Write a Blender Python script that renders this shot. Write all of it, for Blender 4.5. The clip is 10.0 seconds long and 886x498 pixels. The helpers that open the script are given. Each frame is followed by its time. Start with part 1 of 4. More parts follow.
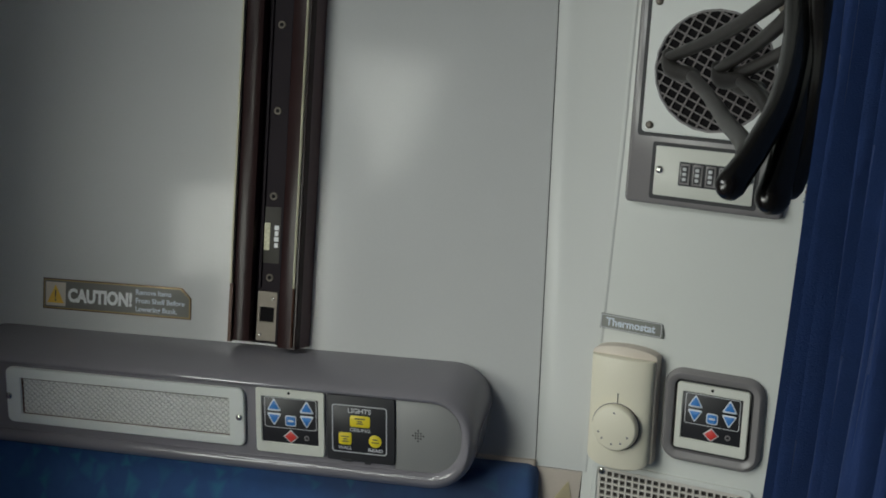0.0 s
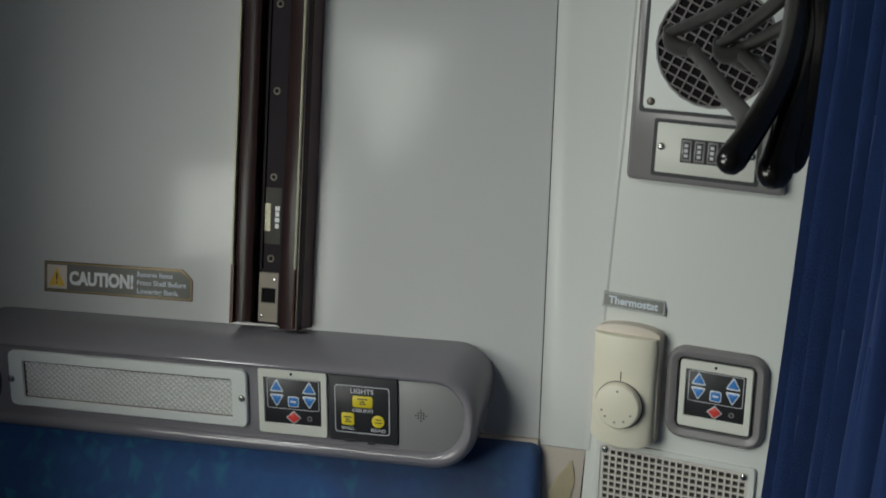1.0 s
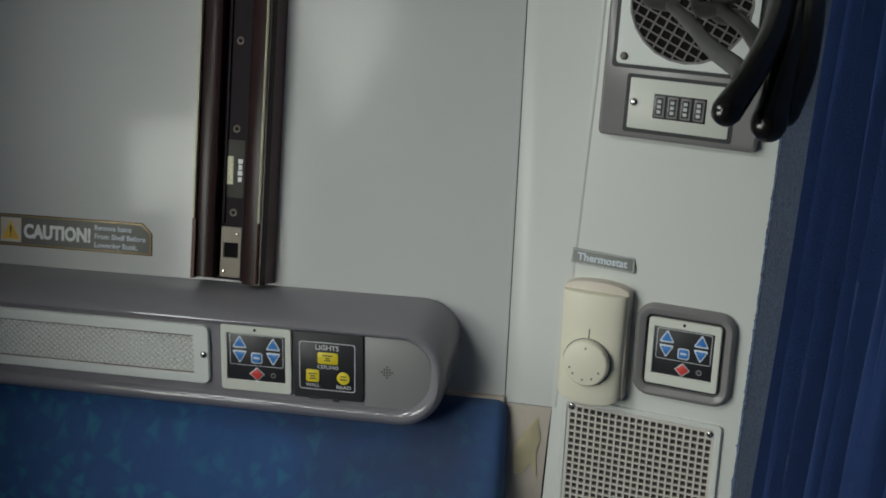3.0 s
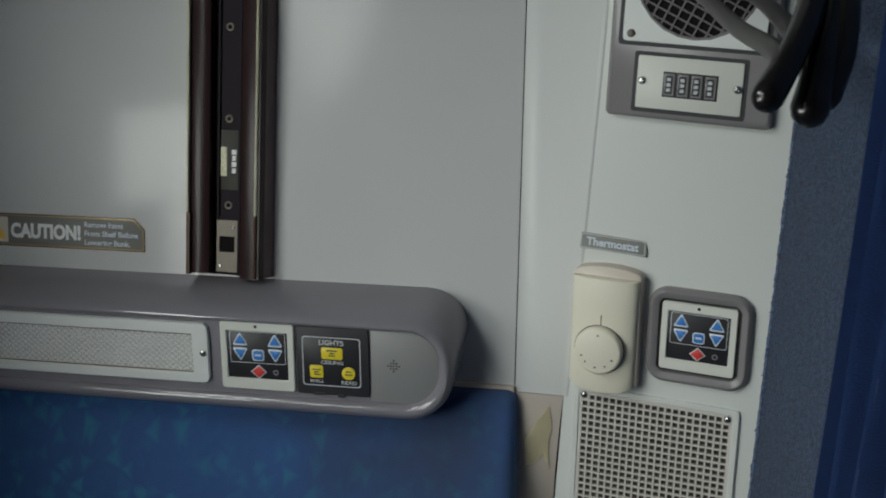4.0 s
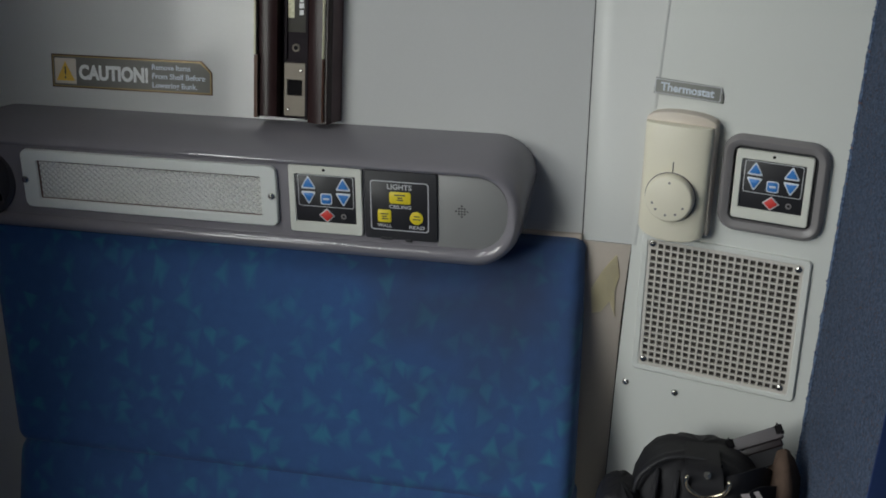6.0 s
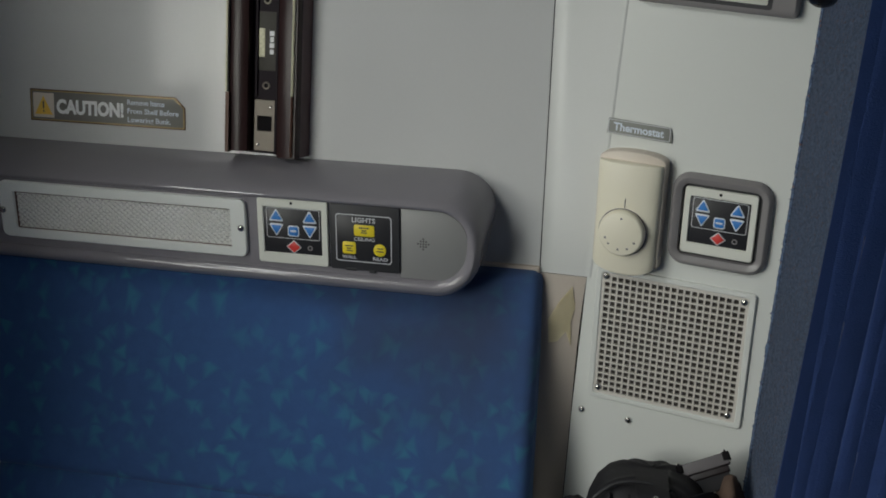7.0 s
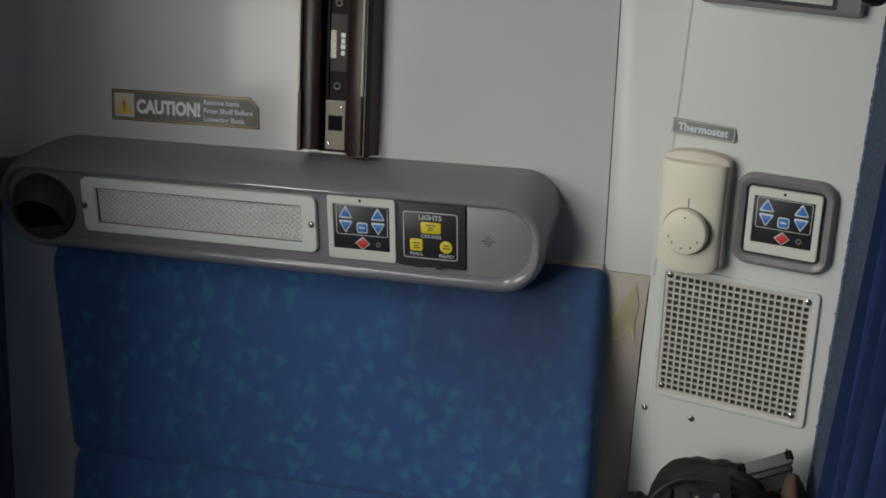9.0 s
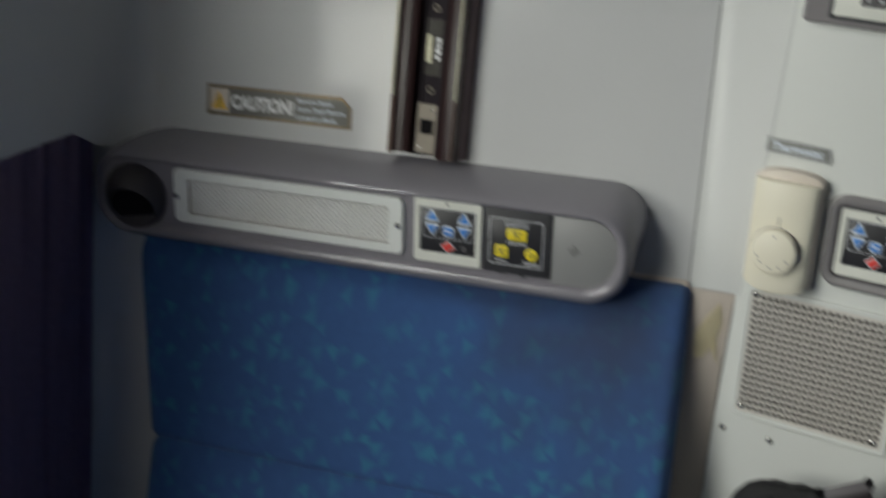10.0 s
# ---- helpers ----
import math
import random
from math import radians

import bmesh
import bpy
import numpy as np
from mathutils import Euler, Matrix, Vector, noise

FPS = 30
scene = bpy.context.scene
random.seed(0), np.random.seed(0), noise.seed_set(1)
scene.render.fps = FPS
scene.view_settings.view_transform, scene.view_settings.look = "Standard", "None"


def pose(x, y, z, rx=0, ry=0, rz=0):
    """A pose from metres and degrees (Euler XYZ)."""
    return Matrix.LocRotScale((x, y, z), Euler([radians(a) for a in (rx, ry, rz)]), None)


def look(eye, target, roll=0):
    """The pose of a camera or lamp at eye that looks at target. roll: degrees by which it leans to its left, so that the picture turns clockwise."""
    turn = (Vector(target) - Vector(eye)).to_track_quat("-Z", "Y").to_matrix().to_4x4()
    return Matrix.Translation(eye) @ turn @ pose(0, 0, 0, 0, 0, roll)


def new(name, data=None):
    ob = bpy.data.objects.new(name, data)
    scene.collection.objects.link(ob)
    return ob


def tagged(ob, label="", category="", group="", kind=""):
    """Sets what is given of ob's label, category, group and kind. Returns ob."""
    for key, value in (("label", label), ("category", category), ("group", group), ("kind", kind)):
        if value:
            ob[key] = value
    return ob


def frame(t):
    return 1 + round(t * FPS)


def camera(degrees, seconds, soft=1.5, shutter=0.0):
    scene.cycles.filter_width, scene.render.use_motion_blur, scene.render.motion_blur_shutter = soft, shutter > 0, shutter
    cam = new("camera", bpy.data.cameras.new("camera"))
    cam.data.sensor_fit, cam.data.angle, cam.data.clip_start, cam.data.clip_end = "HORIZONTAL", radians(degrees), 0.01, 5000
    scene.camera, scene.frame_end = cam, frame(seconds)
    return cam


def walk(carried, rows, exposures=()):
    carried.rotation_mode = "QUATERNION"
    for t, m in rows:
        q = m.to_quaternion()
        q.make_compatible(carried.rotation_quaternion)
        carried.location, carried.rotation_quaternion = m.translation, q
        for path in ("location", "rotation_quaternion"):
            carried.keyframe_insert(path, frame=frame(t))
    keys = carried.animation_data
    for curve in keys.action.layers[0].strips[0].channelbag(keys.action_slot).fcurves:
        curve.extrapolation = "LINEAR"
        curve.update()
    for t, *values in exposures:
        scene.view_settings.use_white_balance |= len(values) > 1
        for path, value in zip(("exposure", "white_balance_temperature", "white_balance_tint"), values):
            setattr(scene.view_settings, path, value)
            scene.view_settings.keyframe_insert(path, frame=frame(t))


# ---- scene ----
cam = camera(40.0, 10.0, soft=1.75, shutter=0.6)
PATH = [
    (0, pose(0.4414, -1.5057, 1.4857, 85.642, -2.557, 14.166)),
    (0.5, pose(0.4398, -1.5067, 1.4848, 85.413, -2.676, 14.366)),
    (1, pose(0.4434, -1.4992, 1.4827, 84.761, -2.061, 14.322)),
    (1.5, pose(0.4439, -1.4929, 1.4785, 84.103, -2.126, 14.268)),
    (2, pose(0.4418, -1.4985, 1.4789, 84.265, -2.123, 14.281)),
    (2.5, pose(0.4433, -1.4890, 1.4783, 84.206, -2.092, 13.759)),
    (2.7, pose(0.4307, -1.4905, 1.4710, 83.384, -3.383, 12.329)),
    (3.8, pose(0.3819, -1.4539, 1.4854, 82.631, -1.085, 9.993)),
    (4, pose(0.3725, -1.4456, 1.4854, 81.747, -1.224, 10.585)),
    (4.5, pose(0.3578, -1.4424, 1.4807, 81.548, -1.549, 10.567)),
    (5, pose(0.3499, -1.4385, 1.4716, 77.601, -1.321, 10.821)),
    (5.3, pose(0.3453, -1.4373, 1.4587, 75.686, -1.585, 11.480)),
    (5.5, pose(0.3487, -1.4313, 1.4496, 74.804, -2.062, 12.366)),
    (5.6, pose(0.3485, -1.4317, 1.4475, 75.136, -1.805, 12.888)),
    (5.7, pose(0.3484, -1.4341, 1.4493, 75.380, -1.502, 13.142)),
    (6.8, pose(0.3846, -1.4856, 1.4664, 76.460, -2.025, 12.759)),
    (7, pose(0.3903, -1.4941, 1.4728, 76.949, -2.142, 12.466)),
    (7.5, pose(0.3948, -1.5024, 1.4703, 76.623, -2.080, 13.641)),
    (8, pose(0.3953, -1.5147, 1.4666, 76.640, -2.983, 15.070)),
    (8.5, pose(0.4110, -1.5187, 1.4757, 77.237, -1.712, 15.113)),
    (9, pose(0.4111, -1.5187, 1.4719, 76.991, -1.822, 16.107)),
    (9.5, pose(0.4034, -1.5334, 1.4701, 77.846, -2.180, 15.545)),
    (9.8, pose(0.3873, -1.5282, 1.4602, 76.366, -3.555, 17.494)),
    (10, pose(0.3874, -1.5362, 1.4595, 77.544, -4.079, 19.644)),
]
walk(cam, PATH, [(0, -0.05, 6480, 8), (2.5, -0.02, 6520, 8), (4.0, -0.05, 6320, 9), (5.5, 0.02, 6320, 12), (7.0, -0.05, 6540, 11), (8.5, 0.0, 6630, 12), (9.5, -0.04, 6630, 12), (9.9, -0.12, 6630, 12), (10, 0.26, 6580, 11)])

# ---- light ----
world = bpy.data.worlds.new("sky")
scene.world = world
world.use_nodes = True
wn = world.node_tree
sky = wn.nodes.new("ShaderNodeTexSky")
sky.sky_type, sky.sun_disc = "NISHITA", False
sky.sun_elevation, sky.sun_rotation = radians(45), radians(-80)
wn.links.new(sky.outputs["Color"], wn.nodes["Background"].inputs["Color"])
wn.nodes["Background"].inputs["Strength"].default_value = 0.06
WINDOW_Y, LOWER_Z, UPPER_Z = (-1.80, -0.64), (0.50, 1.40), (1.76, 2.16)
# daylight: (place, direction, width, height, power, colour)
for place, way, wide, high, power, tint in (((-1.02, -1.62, 1.30), (0.7, 0.5, -0.50), 1.25, 1.05, 36.0, (0.97, 1.0, 0.93)),
                                       ((-1.02, -1.55, 2.32), (0.7, 0.5, -0.57), 1.25, 0.5, 24.0, (0.965, 1.0, 0.955)),):
    day = bpy.data.lights.new("window_daylight", "AREA")
    day.shape, day.size, day.size_y, day.energy, day.color = "RECTANGLE", wide, high, power, tint
    new("window_daylight", day).matrix_world = look(place, Vector(place) + Vector(way))
scene.view_settings.exposure = 0.0


# ---- materials ----
def mat(name, colour, rough=0.5, metal=0.0, vary=0.12, size=30.0, bump=0.1, fine=400.0, spec=0.5, coat=0.0, sheen=0.0):
    """A surface with blotches, fine grain and relief; size and fine are per metre."""
    m = bpy.data.materials.new(name)
    m.use_nodes = True
    nt = m.node_tree
    p = nt.nodes["Principled BSDF"]
    co = nt.nodes.new("ShaderNodeTexCoord")
    big, small = nt.nodes.new("ShaderNodeTexNoise"), nt.nodes.new("ShaderNodeTexNoise")
    big.inputs["Scale"].default_value, big.inputs["Detail"].default_value = size, 4
    small.inputs["Scale"].default_value, small.inputs["Detail"].default_value = fine, 2
    mixv = nt.nodes.new("ShaderNodeMath")
    mixv.operation = "MULTIPLY_ADD"
    mixv.inputs[1].default_value = 0.65
    half = nt.nodes.new("ShaderNodeMath")
    half.operation = "MULTIPLY"
    half.inputs[1].default_value = 0.35
    ramp = nt.nodes.new("ShaderNodeMix")
    ramp.data_type = "RGBA"
    lo, hi = [max(0.0, c * (1 - vary)) for c in colour], [min(1.0, c * (1 + vary)) for c in colour]
    ramp.inputs[6].default_value, ramp.inputs[7].default_value = (*lo, 1), (*hi, 1)
    rr = nt.nodes.new("ShaderNodeMapRange")
    rr.inputs["To Min"].default_value, rr.inputs["To Max"].default_value = max(0.02, rough - 0.03), min(1, rough + 0.03)
    bp = nt.nodes.new("ShaderNodeBump")
    bp.inputs["Strength"].default_value, bp.inputs["Distance"].default_value = bump, 0.0006
    for tex in (big, small):
        nt.links.new(co.outputs["Object"], tex.inputs["Vector"])
    nt.links.new(small.outputs["Fac"], half.inputs[0])
    nt.links.new(big.outputs["Fac"], mixv.inputs[0])
    nt.links.new(half.outputs[0], mixv.inputs[2])
    nt.links.new(mixv.outputs[0], ramp.inputs[0])
    nt.links.new(ramp.outputs[2], p.inputs["Base Color"])
    nt.links.new(big.outputs["Fac"], rr.inputs["Value"])
    nt.links.new(rr.outputs[0], p.inputs["Roughness"])
    nt.links.new(small.outputs["Fac"], bp.inputs["Height"])
    nt.links.new(bp.outputs["Normal"], p.inputs["Normal"])
    p.inputs["Metallic"].default_value, p.inputs["Specular IOR Level"].default_value = metal, spec
    p.inputs["Coat Weight"].default_value, p.inputs["Sheen Weight"].default_value = coat, sheen
    return m


def upholstery():
    """Blue woven cloth with scattered teal triangles, each turned its own way."""
    m = mat("blue_upholstery", (0.047, 0.111, 0.280), 0.9, 0, 0.2, 60, 0.5, 900, 0.2, sheen=0.15)
    nt = m.node_tree
    p = nt.nodes["Principled BSDF"]
    base = p.inputs["Base Color"].links[0].from_socket

    def math_node(op, a, b=None, c=None):
        n = nt.nodes.new("ShaderNodeMath")
        n.operation = op
        for i, v in enumerate((a, b, c)):
            if v is None:
                continue
            if isinstance(v, (int, float)):
                n.inputs[i].default_value = v
            else:
                nt.links.new(v, n.inputs[i])
        return n.outputs[0]

    co = nt.nodes.new("ShaderNodeTexCoord")
    sep = nt.nodes.new("ShaderNodeSeparateXYZ")
    nt.links.new(co.outputs["Object"], sep.inputs[0])
    fac = None
    for layer, (cell, shift) in enumerate(((37.0, 0.0), (29.0, 7.3))):
        cmb = nt.nodes.new("ShaderNodeCombineXYZ")
        nt.links.new(math_node("MULTIPLY_ADD", sep.outputs["X"], cell, shift), cmb.inputs[0])
        nt.links.new(math_node("MULTIPLY_ADD", math_node("SUBTRACT", sep.outputs["Z"], math_node("MULTIPLY", sep.outputs["Y"], 0.7)), cell, shift), cmb.inputs[1])
        vo = nt.nodes.new("ShaderNodeTexVoronoi")
        vo.voronoi_dimensions, vo.feature = "2D", "F1"
        vo.inputs["Scale"].default_value = 1.0
        nt.links.new(cmb.outputs[0], vo.inputs["Vector"])
        dv = nt.nodes.new("ShaderNodeVectorMath")
        dv.operation = "SUBTRACT"
        nt.links.new(cmb.outputs[0], dv.inputs[0])
        nt.links.new(vo.outputs["Position"], dv.inputs[1])
        d = nt.nodes.new("ShaderNodeSeparateXYZ")
        nt.links.new(dv.outputs[0], d.inputs[0])
        col = nt.nodes.new("ShaderNodeSeparateColor")
        nt.links.new(vo.outputs["Color"], col.inputs[0])
        turn = math_node("MULTIPLY", col.outputs[0], 6.283)
        far = None
        for k in range(3):
            a = math_node("ADD", turn, k * 2.094)
            dot = math_node("ADD", math_node("MULTIPLY", d.outputs["X"], math_node("COSINE", a)), math_node("MULTIPLY", d.outputs["Y"], math_node("SINE", a)))
            if k == 2:
                dot = math_node("MULTIPLY", dot, 0.56)
            far = dot if far is None else math_node("MAXIMUM", far, dot)
        edge = math_node("MULTIPLY_ADD", col.outputs[1], 0.13, 0.15 if layer == 0 else 0.12)
        tri = math_node("MULTIPLY", math_node("SUBTRACT", edge, far), 6.0)
        n = nt.nodes.new("ShaderNodeClamp")
        nt.links.new(tri, n.inputs[0])
        one = math_node("MULTIPLY", n.outputs[0], math_node("MULTIPLY_ADD", col.outputs[2], 0.44, 0.06))
        one = math_node("MULTIPLY", one, math_node("GREATER_THAN", col.outputs[1], 0.30))
        fac = one if fac is None else math_node("MAXIMUM", fac, one)
    wear = nt.nodes.new("ShaderNodeTexNoise")
    wear.inputs["Scale"].default_value = 7
    nt.links.new(co.outputs["Object"], wear.inputs["Vector"])
    fac = math_node("MULTIPLY", fac, math_node("MULTIPLY_ADD", wear.outputs["Fac"], 1.2, 0.2))
    mx = nt.nodes.new("ShaderNodeMix")
    mx.data_type = "RGBA"
    mx.clamp_factor = True
    nt.links.new(fac, mx.inputs[0])
    nt.links.new(base, mx.inputs[6])
    mx.inputs[7].default_value = (0.05, 0.30, 0.38, 1)
    # soiled patch, enlarged so its colour also carries shade at the upper right
    dist = nt.nodes.new("ShaderNodeVectorMath")
    dist.operation = "DISTANCE"
    nt.links.new(co.outputs["Object"], dist.inputs[0])
    dist.inputs[1].default_value = (0.09, -0.06, 1.06)
    soil_and_shade = math_node("SUBTRACT", math_node("MULTIPLY_ADD", wear.outputs["Fac"], 0.29, 0.06), dist.outputs["Value"])
    cl = nt.nodes.new("ShaderNodeClamp")
    cl.inputs["Max"].default_value = 0.62
    nt.links.new(math_node("MULTIPLY", soil_and_shade, 5.0), cl.inputs[0])
    mx2 = nt.nodes.new("ShaderNodeMix")
    mx2.data_type = "RGBA"
    nt.links.new(cl.outputs[0], mx2.inputs[0])
    nt.links.new(mx.outputs[2], mx2.inputs[6])
    mx2.inputs[7].default_value = (0.048, 0.047, 0.058, 1)
    nt.links.new(mx2.outputs[2], p.inputs["Base Color"])
    return m


WALL = mat("off_white_wall_laminate", (0.60, 0.605, 0.60), 0.125, 0, 0.05, 7, 0.06, 250, 0.21)
PANEL_WHITE = mat("white_painted_panel", (0.72, 0.735, 0.70), 0.38, 0, 0.03, 6, 0.06, 300)
STRIP_WHITE = mat("satin_off_white_strip", (0.645, 0.655, 0.635), 0.36, 0, 0.03, 6, 0.06, 300)
BEIGE = mat("beige_wainscot", (0.57, 0.50, 0.43), 0.5, 0, 0.1, 8, 0.1, 300)
GREY_SHELL = mat("grey_moulded_plastic", (0.240, 0.228, 0.251), 0.085, 0, 0.08, 12, 0.03, 700)
GREY_FACE = mat("lighter_grey_plastic", (0.265, 0.265, 0.262), 0.42, 0, 0.06, 20, 0.15, 900)
GREY_BEZEL = mat("grey_bezel_plastic", (0.235, 0.222, 0.224), 0.26, 0, 0.08, 20, 0.1, 600)
LATTICE = mat("brown_grey_lattice_plastic", (0.155, 0.135, 0.135), 0.45, 0, 0.15, 40, 0.1, 600)
LAMP_DARK = mat("dark_grey_lamp_plastic", (0.048, 0.042, 0.045), 0.5, 0, 0.1, 25, 0.1, 600)
TAN_PLASTIC = mat("tan_plastic", (0.66, 0.585, 0.50), 0.4, 0, 0.05, 15, 0.05, 500)
CREAM = mat("cream_plastic", (0.83, 0.785, 0.635), 0.4, 0, 0.04, 12, 0.05, 500)
IVORY = mat("ivory_plastic_plate", (0.74, 0.745, 0.675), 0.4, 0, 0.04, 15, 0.05, 500)
WHITE_ENAMEL = mat("white_enamel_frame", (0.78, 0.80, 0.77), 0.35, 0, 0.04, 15, 0.05, 500)
BLACK_FACE = mat("black_printed_face", (0.022, 0.022, 0.026), 0.4, 0, 0.15, 40, 0.05, 500)
BLACK_RIM = mat("black_rubber_rim", (0.03, 0.03, 0.034), 0.55, 0, 0.2, 60, 0.2, 800)
BLUE_KEY = mat("blue_key", (0.035, 0.21, 0.60), 0.4, 0, 0.08, 60, 0.05, 500)
RED_KEY = mat("red_key", (0.72, 0.06, 0.05), 0.4, 0, 0.08, 60, 0.05, 500)
YELLOW_KEY = mat("yellow_key", (0.82, 0.66, 0.03), 0.4, 0, 0.08, 60, 0.05, 500)
KEY_EDGE = mat("pale_blue_key_edge", (0.66, 0.72, 0.80), 0.5, 0, 0.05, 80, 0.02, 500)
PRINT = mat("pale_grey_print", (0.55, 0.56, 0.58), 0.5, 0, 0.05, 80, 0.02, 500)
PRINT_DARK = mat("dark_print", (0.08, 0.08, 0.07), 0.6, 0, 0.1, 80, 0.02, 500)
STEEL = mat("polished_screw_steel", (0.62, 0.61, 0.58), 0.25, 1.0, 0.1, 200, 0.1, 1500)
RING = mat("brassy_steel", (0.66, 0.58, 0.44), 0.25, 1.0, 0.1, 200, 0.1, 1500)
DULL_STEEL = mat("dull_steel_plate", (0.19, 0.168, 0.14), 0.5, 0.6, 0.2, 60, 0.2, 900)
DARK_HOLE = mat("unlit_cavity", (0.012, 0.011, 0.012), 0.9, 0, 0.2, 50, 0, 300, 0.1)
BRONZE = mat("dark_bronze_rail", (0.032, 0.017, 0.017), 0.24, 0.0, 0.35, 25, 0.12, 500, 0.2)
CHANNEL = mat("blackened_rail_channel", (0.018, 0.0125, 0.017), 0.55, 0.0, 0.35, 30, 0.15, 500, 0.12)
FLANGE = mat("brown_bronze_flange", (0.15, 0.098, 0.10), 0.34, 0.0, 0.3, 25, 0.15, 500, 0.3)
BRASS_EDGE = mat("worn_brass_edge", (0.82, 0.72, 0.52), 0.25, 0.2, 0.35, 35, 0.2, 500)
BROWN_EDGE = mat("reddish_brown_edge", (0.10, 0.050, 0.034), 0.35, 0.2, 0.35, 35, 0.2, 500)
DUCT = mat("unlit_duct_dark", (0.05, 0.042, 0.036), 0.6, 0.2, 0.4, 40, 0.2, 300)
GRILLE = mat("beige_grey_grille_enamel", (0.68, 0.645, 0.59), 0.4, 0.1, 0.06, 20, 0.1, 500)
MAROON = mat("dark_maroon_plastic", (0.016, 0.010, 0.012), 0.4, 0, 0.1, 60, 0.1, 600)
CURTAIN = mat("royal_blue_curtain_cloth", (0.025, 0.057, 0.19), 0.85, 0, 0.2, 90, 0.6, 1100, 0.2, sheen=0.2)
NAVY = mat("dark_navy_curtain_cloth", (0.30, 0.225, 0.33), 0.9, 0, 0.3, 90, 0.6, 1100, 0.2)
SEAT = upholstery()
# lit copy of the hanger plastic, greyer where bars and far arms catch light
HANGER_LIT = mat("lit_dark_grey_plastic", (0.040, 0.037, 0.035), 0.42, 0, 0.4, 60, 0.2, 500, 0.45)
HANGER = mat("glossy_black_brown_plastic", (0.009, 0.0078, 0.0075), 0.22, 0, 0.25, 40, 0.1, 300, 0.6)
BAG = mat("black_nylon", (0.0125, 0.0120, 0.0150), 0.6, 0, 0.3, 50, 0.8, 1500, 0.4)
BAG_TRIM = mat("grey_piping", (0.024, 0.024, 0.027), 0.6, 0, 0.2, 80, 0.3, 900)
BUCKLE = mat("grey_buckle_plastic", (0.11, 0.10, 0.105), 0.4, 0, 0.1, 60, 0.1, 600)
TAN_FLEECE = mat("tan_fleece", (0.11, 0.075, 0.058), 0.95, 0, 0.4, 80, 1.0, 600, 0.1)
PAPER = mat("pale_paper_tag", (0.30, 0.27, 0.275), 0.7, 0, 0.1, 60, 0.1, 500)
GOLD = mat("gold_label_border", (0.36, 0.27, 0.13), 0.4, 0.4, 0.15, 60, 0.05, 500)
LABEL_GREY = mat("charcoal_label_ground", (0.17, 0.165, 0.15), 0.45, 0, 0.08, 60, 0.05, 500)
LABEL_GREEN = mat("grey_green_label_ground", (0.24, 0.245, 0.225), 0.45, 0, 0.08, 60, 0.05, 500)
LABEL_TEXT = mat("silver_white_lettering", (0.84, 0.85, 0.85), 0.45, 0, 0.04, 60, 0.02, 500)
AMBER = mat("amber_triangle", (0.85, 0.55, 0.08), 0.45, 0, 0.05, 60, 0.02, 500)
LIGHT_PATCH = mat("yellow_light_patch", (0.76, 0.69, 0.49), 0.5, 0, 0.10, 60, 0.1, 500)
STICKER_WORN = mat("worn_metal_sticker", (0.45, 0.43, 0.30), 0.4, 0.2, 0.9, 260, 0.3, 300)
STICKER_DARK = mat("dark_olive_sticker", (0.036, 0.032, 0.024), 0.6, 0, 0.4, 60, 0.2, 300)
FLOOR = mat("dark_blue_floor_carpet", (0.03, 0.04, 0.07), 0.95, 0, 0.3, 60, 0.8, 500, 0.1)
# unseen walls and ceiling, coloured dark so less light bounces into the room
SOUTH = mat("unseen_wall_darkened", (0.05, 0.047, 0.046), 0.7, 0, 0.05, 5, 0.05, 250)
CEILING = mat("grey_ceiling", (0.27, 0.27, 0.27), 0.5, 0, 0.03, 5, 0.05, 200)


def carpet(name, dark, pale, fleck, scale=430.0):
    """Looped pile: each loop its own shade, with a few rust flecks."""
    m = mat(name, pale, 0.95, 0, 0.2, 60, 1.0, 500, 0.1, sheen=0.15)
    nt = m.node_tree
    p = nt.nodes["Principled BSDF"]
    co = nt.nodes.new("ShaderNodeTexCoord")
    vo = nt.nodes.new("ShaderNodeTexVoronoi")
    vo.inputs["Scale"].default_value = scale
    nt.links.new(co.outputs["Object"], vo.inputs["Vector"])
    sep = nt.nodes.new("ShaderNodeSeparateColor")
    nt.links.new(vo.outputs["Color"], sep.inputs[0])
    ramp = nt.nodes.new("ShaderNodeValToRGB")
    ramp.color_ramp.elements[0].color, ramp.color_ramp.elements[1].color = (*dark, 1), (*pale, 1)
    e = ramp.color_ramp.elements.new(0.93)
    e.color = (*pale, 1)
    ramp.color_ramp.elements[-1].color = (*fleck, 1)
    nt.links.new(sep.outputs[0], ramp.inputs[0])
    nt.links.new(ramp.outputs[0], p.inputs["Base Color"])
    bp = nt.nodes.new("ShaderNodeBump")
    bp.inputs["Strength"].default_value, bp.inputs["Distance"].default_value = 0.8, 0.0015
    nt.links.new(vo.outputs["Distance"], bp.inputs["Height"])
    nt.links.new(bp.outputs["Normal"], p.inputs["Normal"])
    return m


CARPET = carpet("blue_grey_carpet_cloth", (0.032, 0.052, 0.102), (0.145, 0.205, 0.325), (0.16, 0.07, 0.05))


def lens_material():
    """Frosted prismatic plastic: diffuse white with a fine diamond relief."""
    m = mat("prismatic_frosted_plastic", (0.92, 0.925, 0.83), 0.16, 0, 0.30, 9, 0.1, 300)
    m.node_tree.nodes["Principled BSDF"].inputs["Transmission Weight"].default_value = 0.08
    return m


LENS = lens_material()
LENS_BACK = mat("dull_brownish_backing", (0.46, 0.42, 0.35), 0.5, 0, 0.5, 14, 0.1, 300)


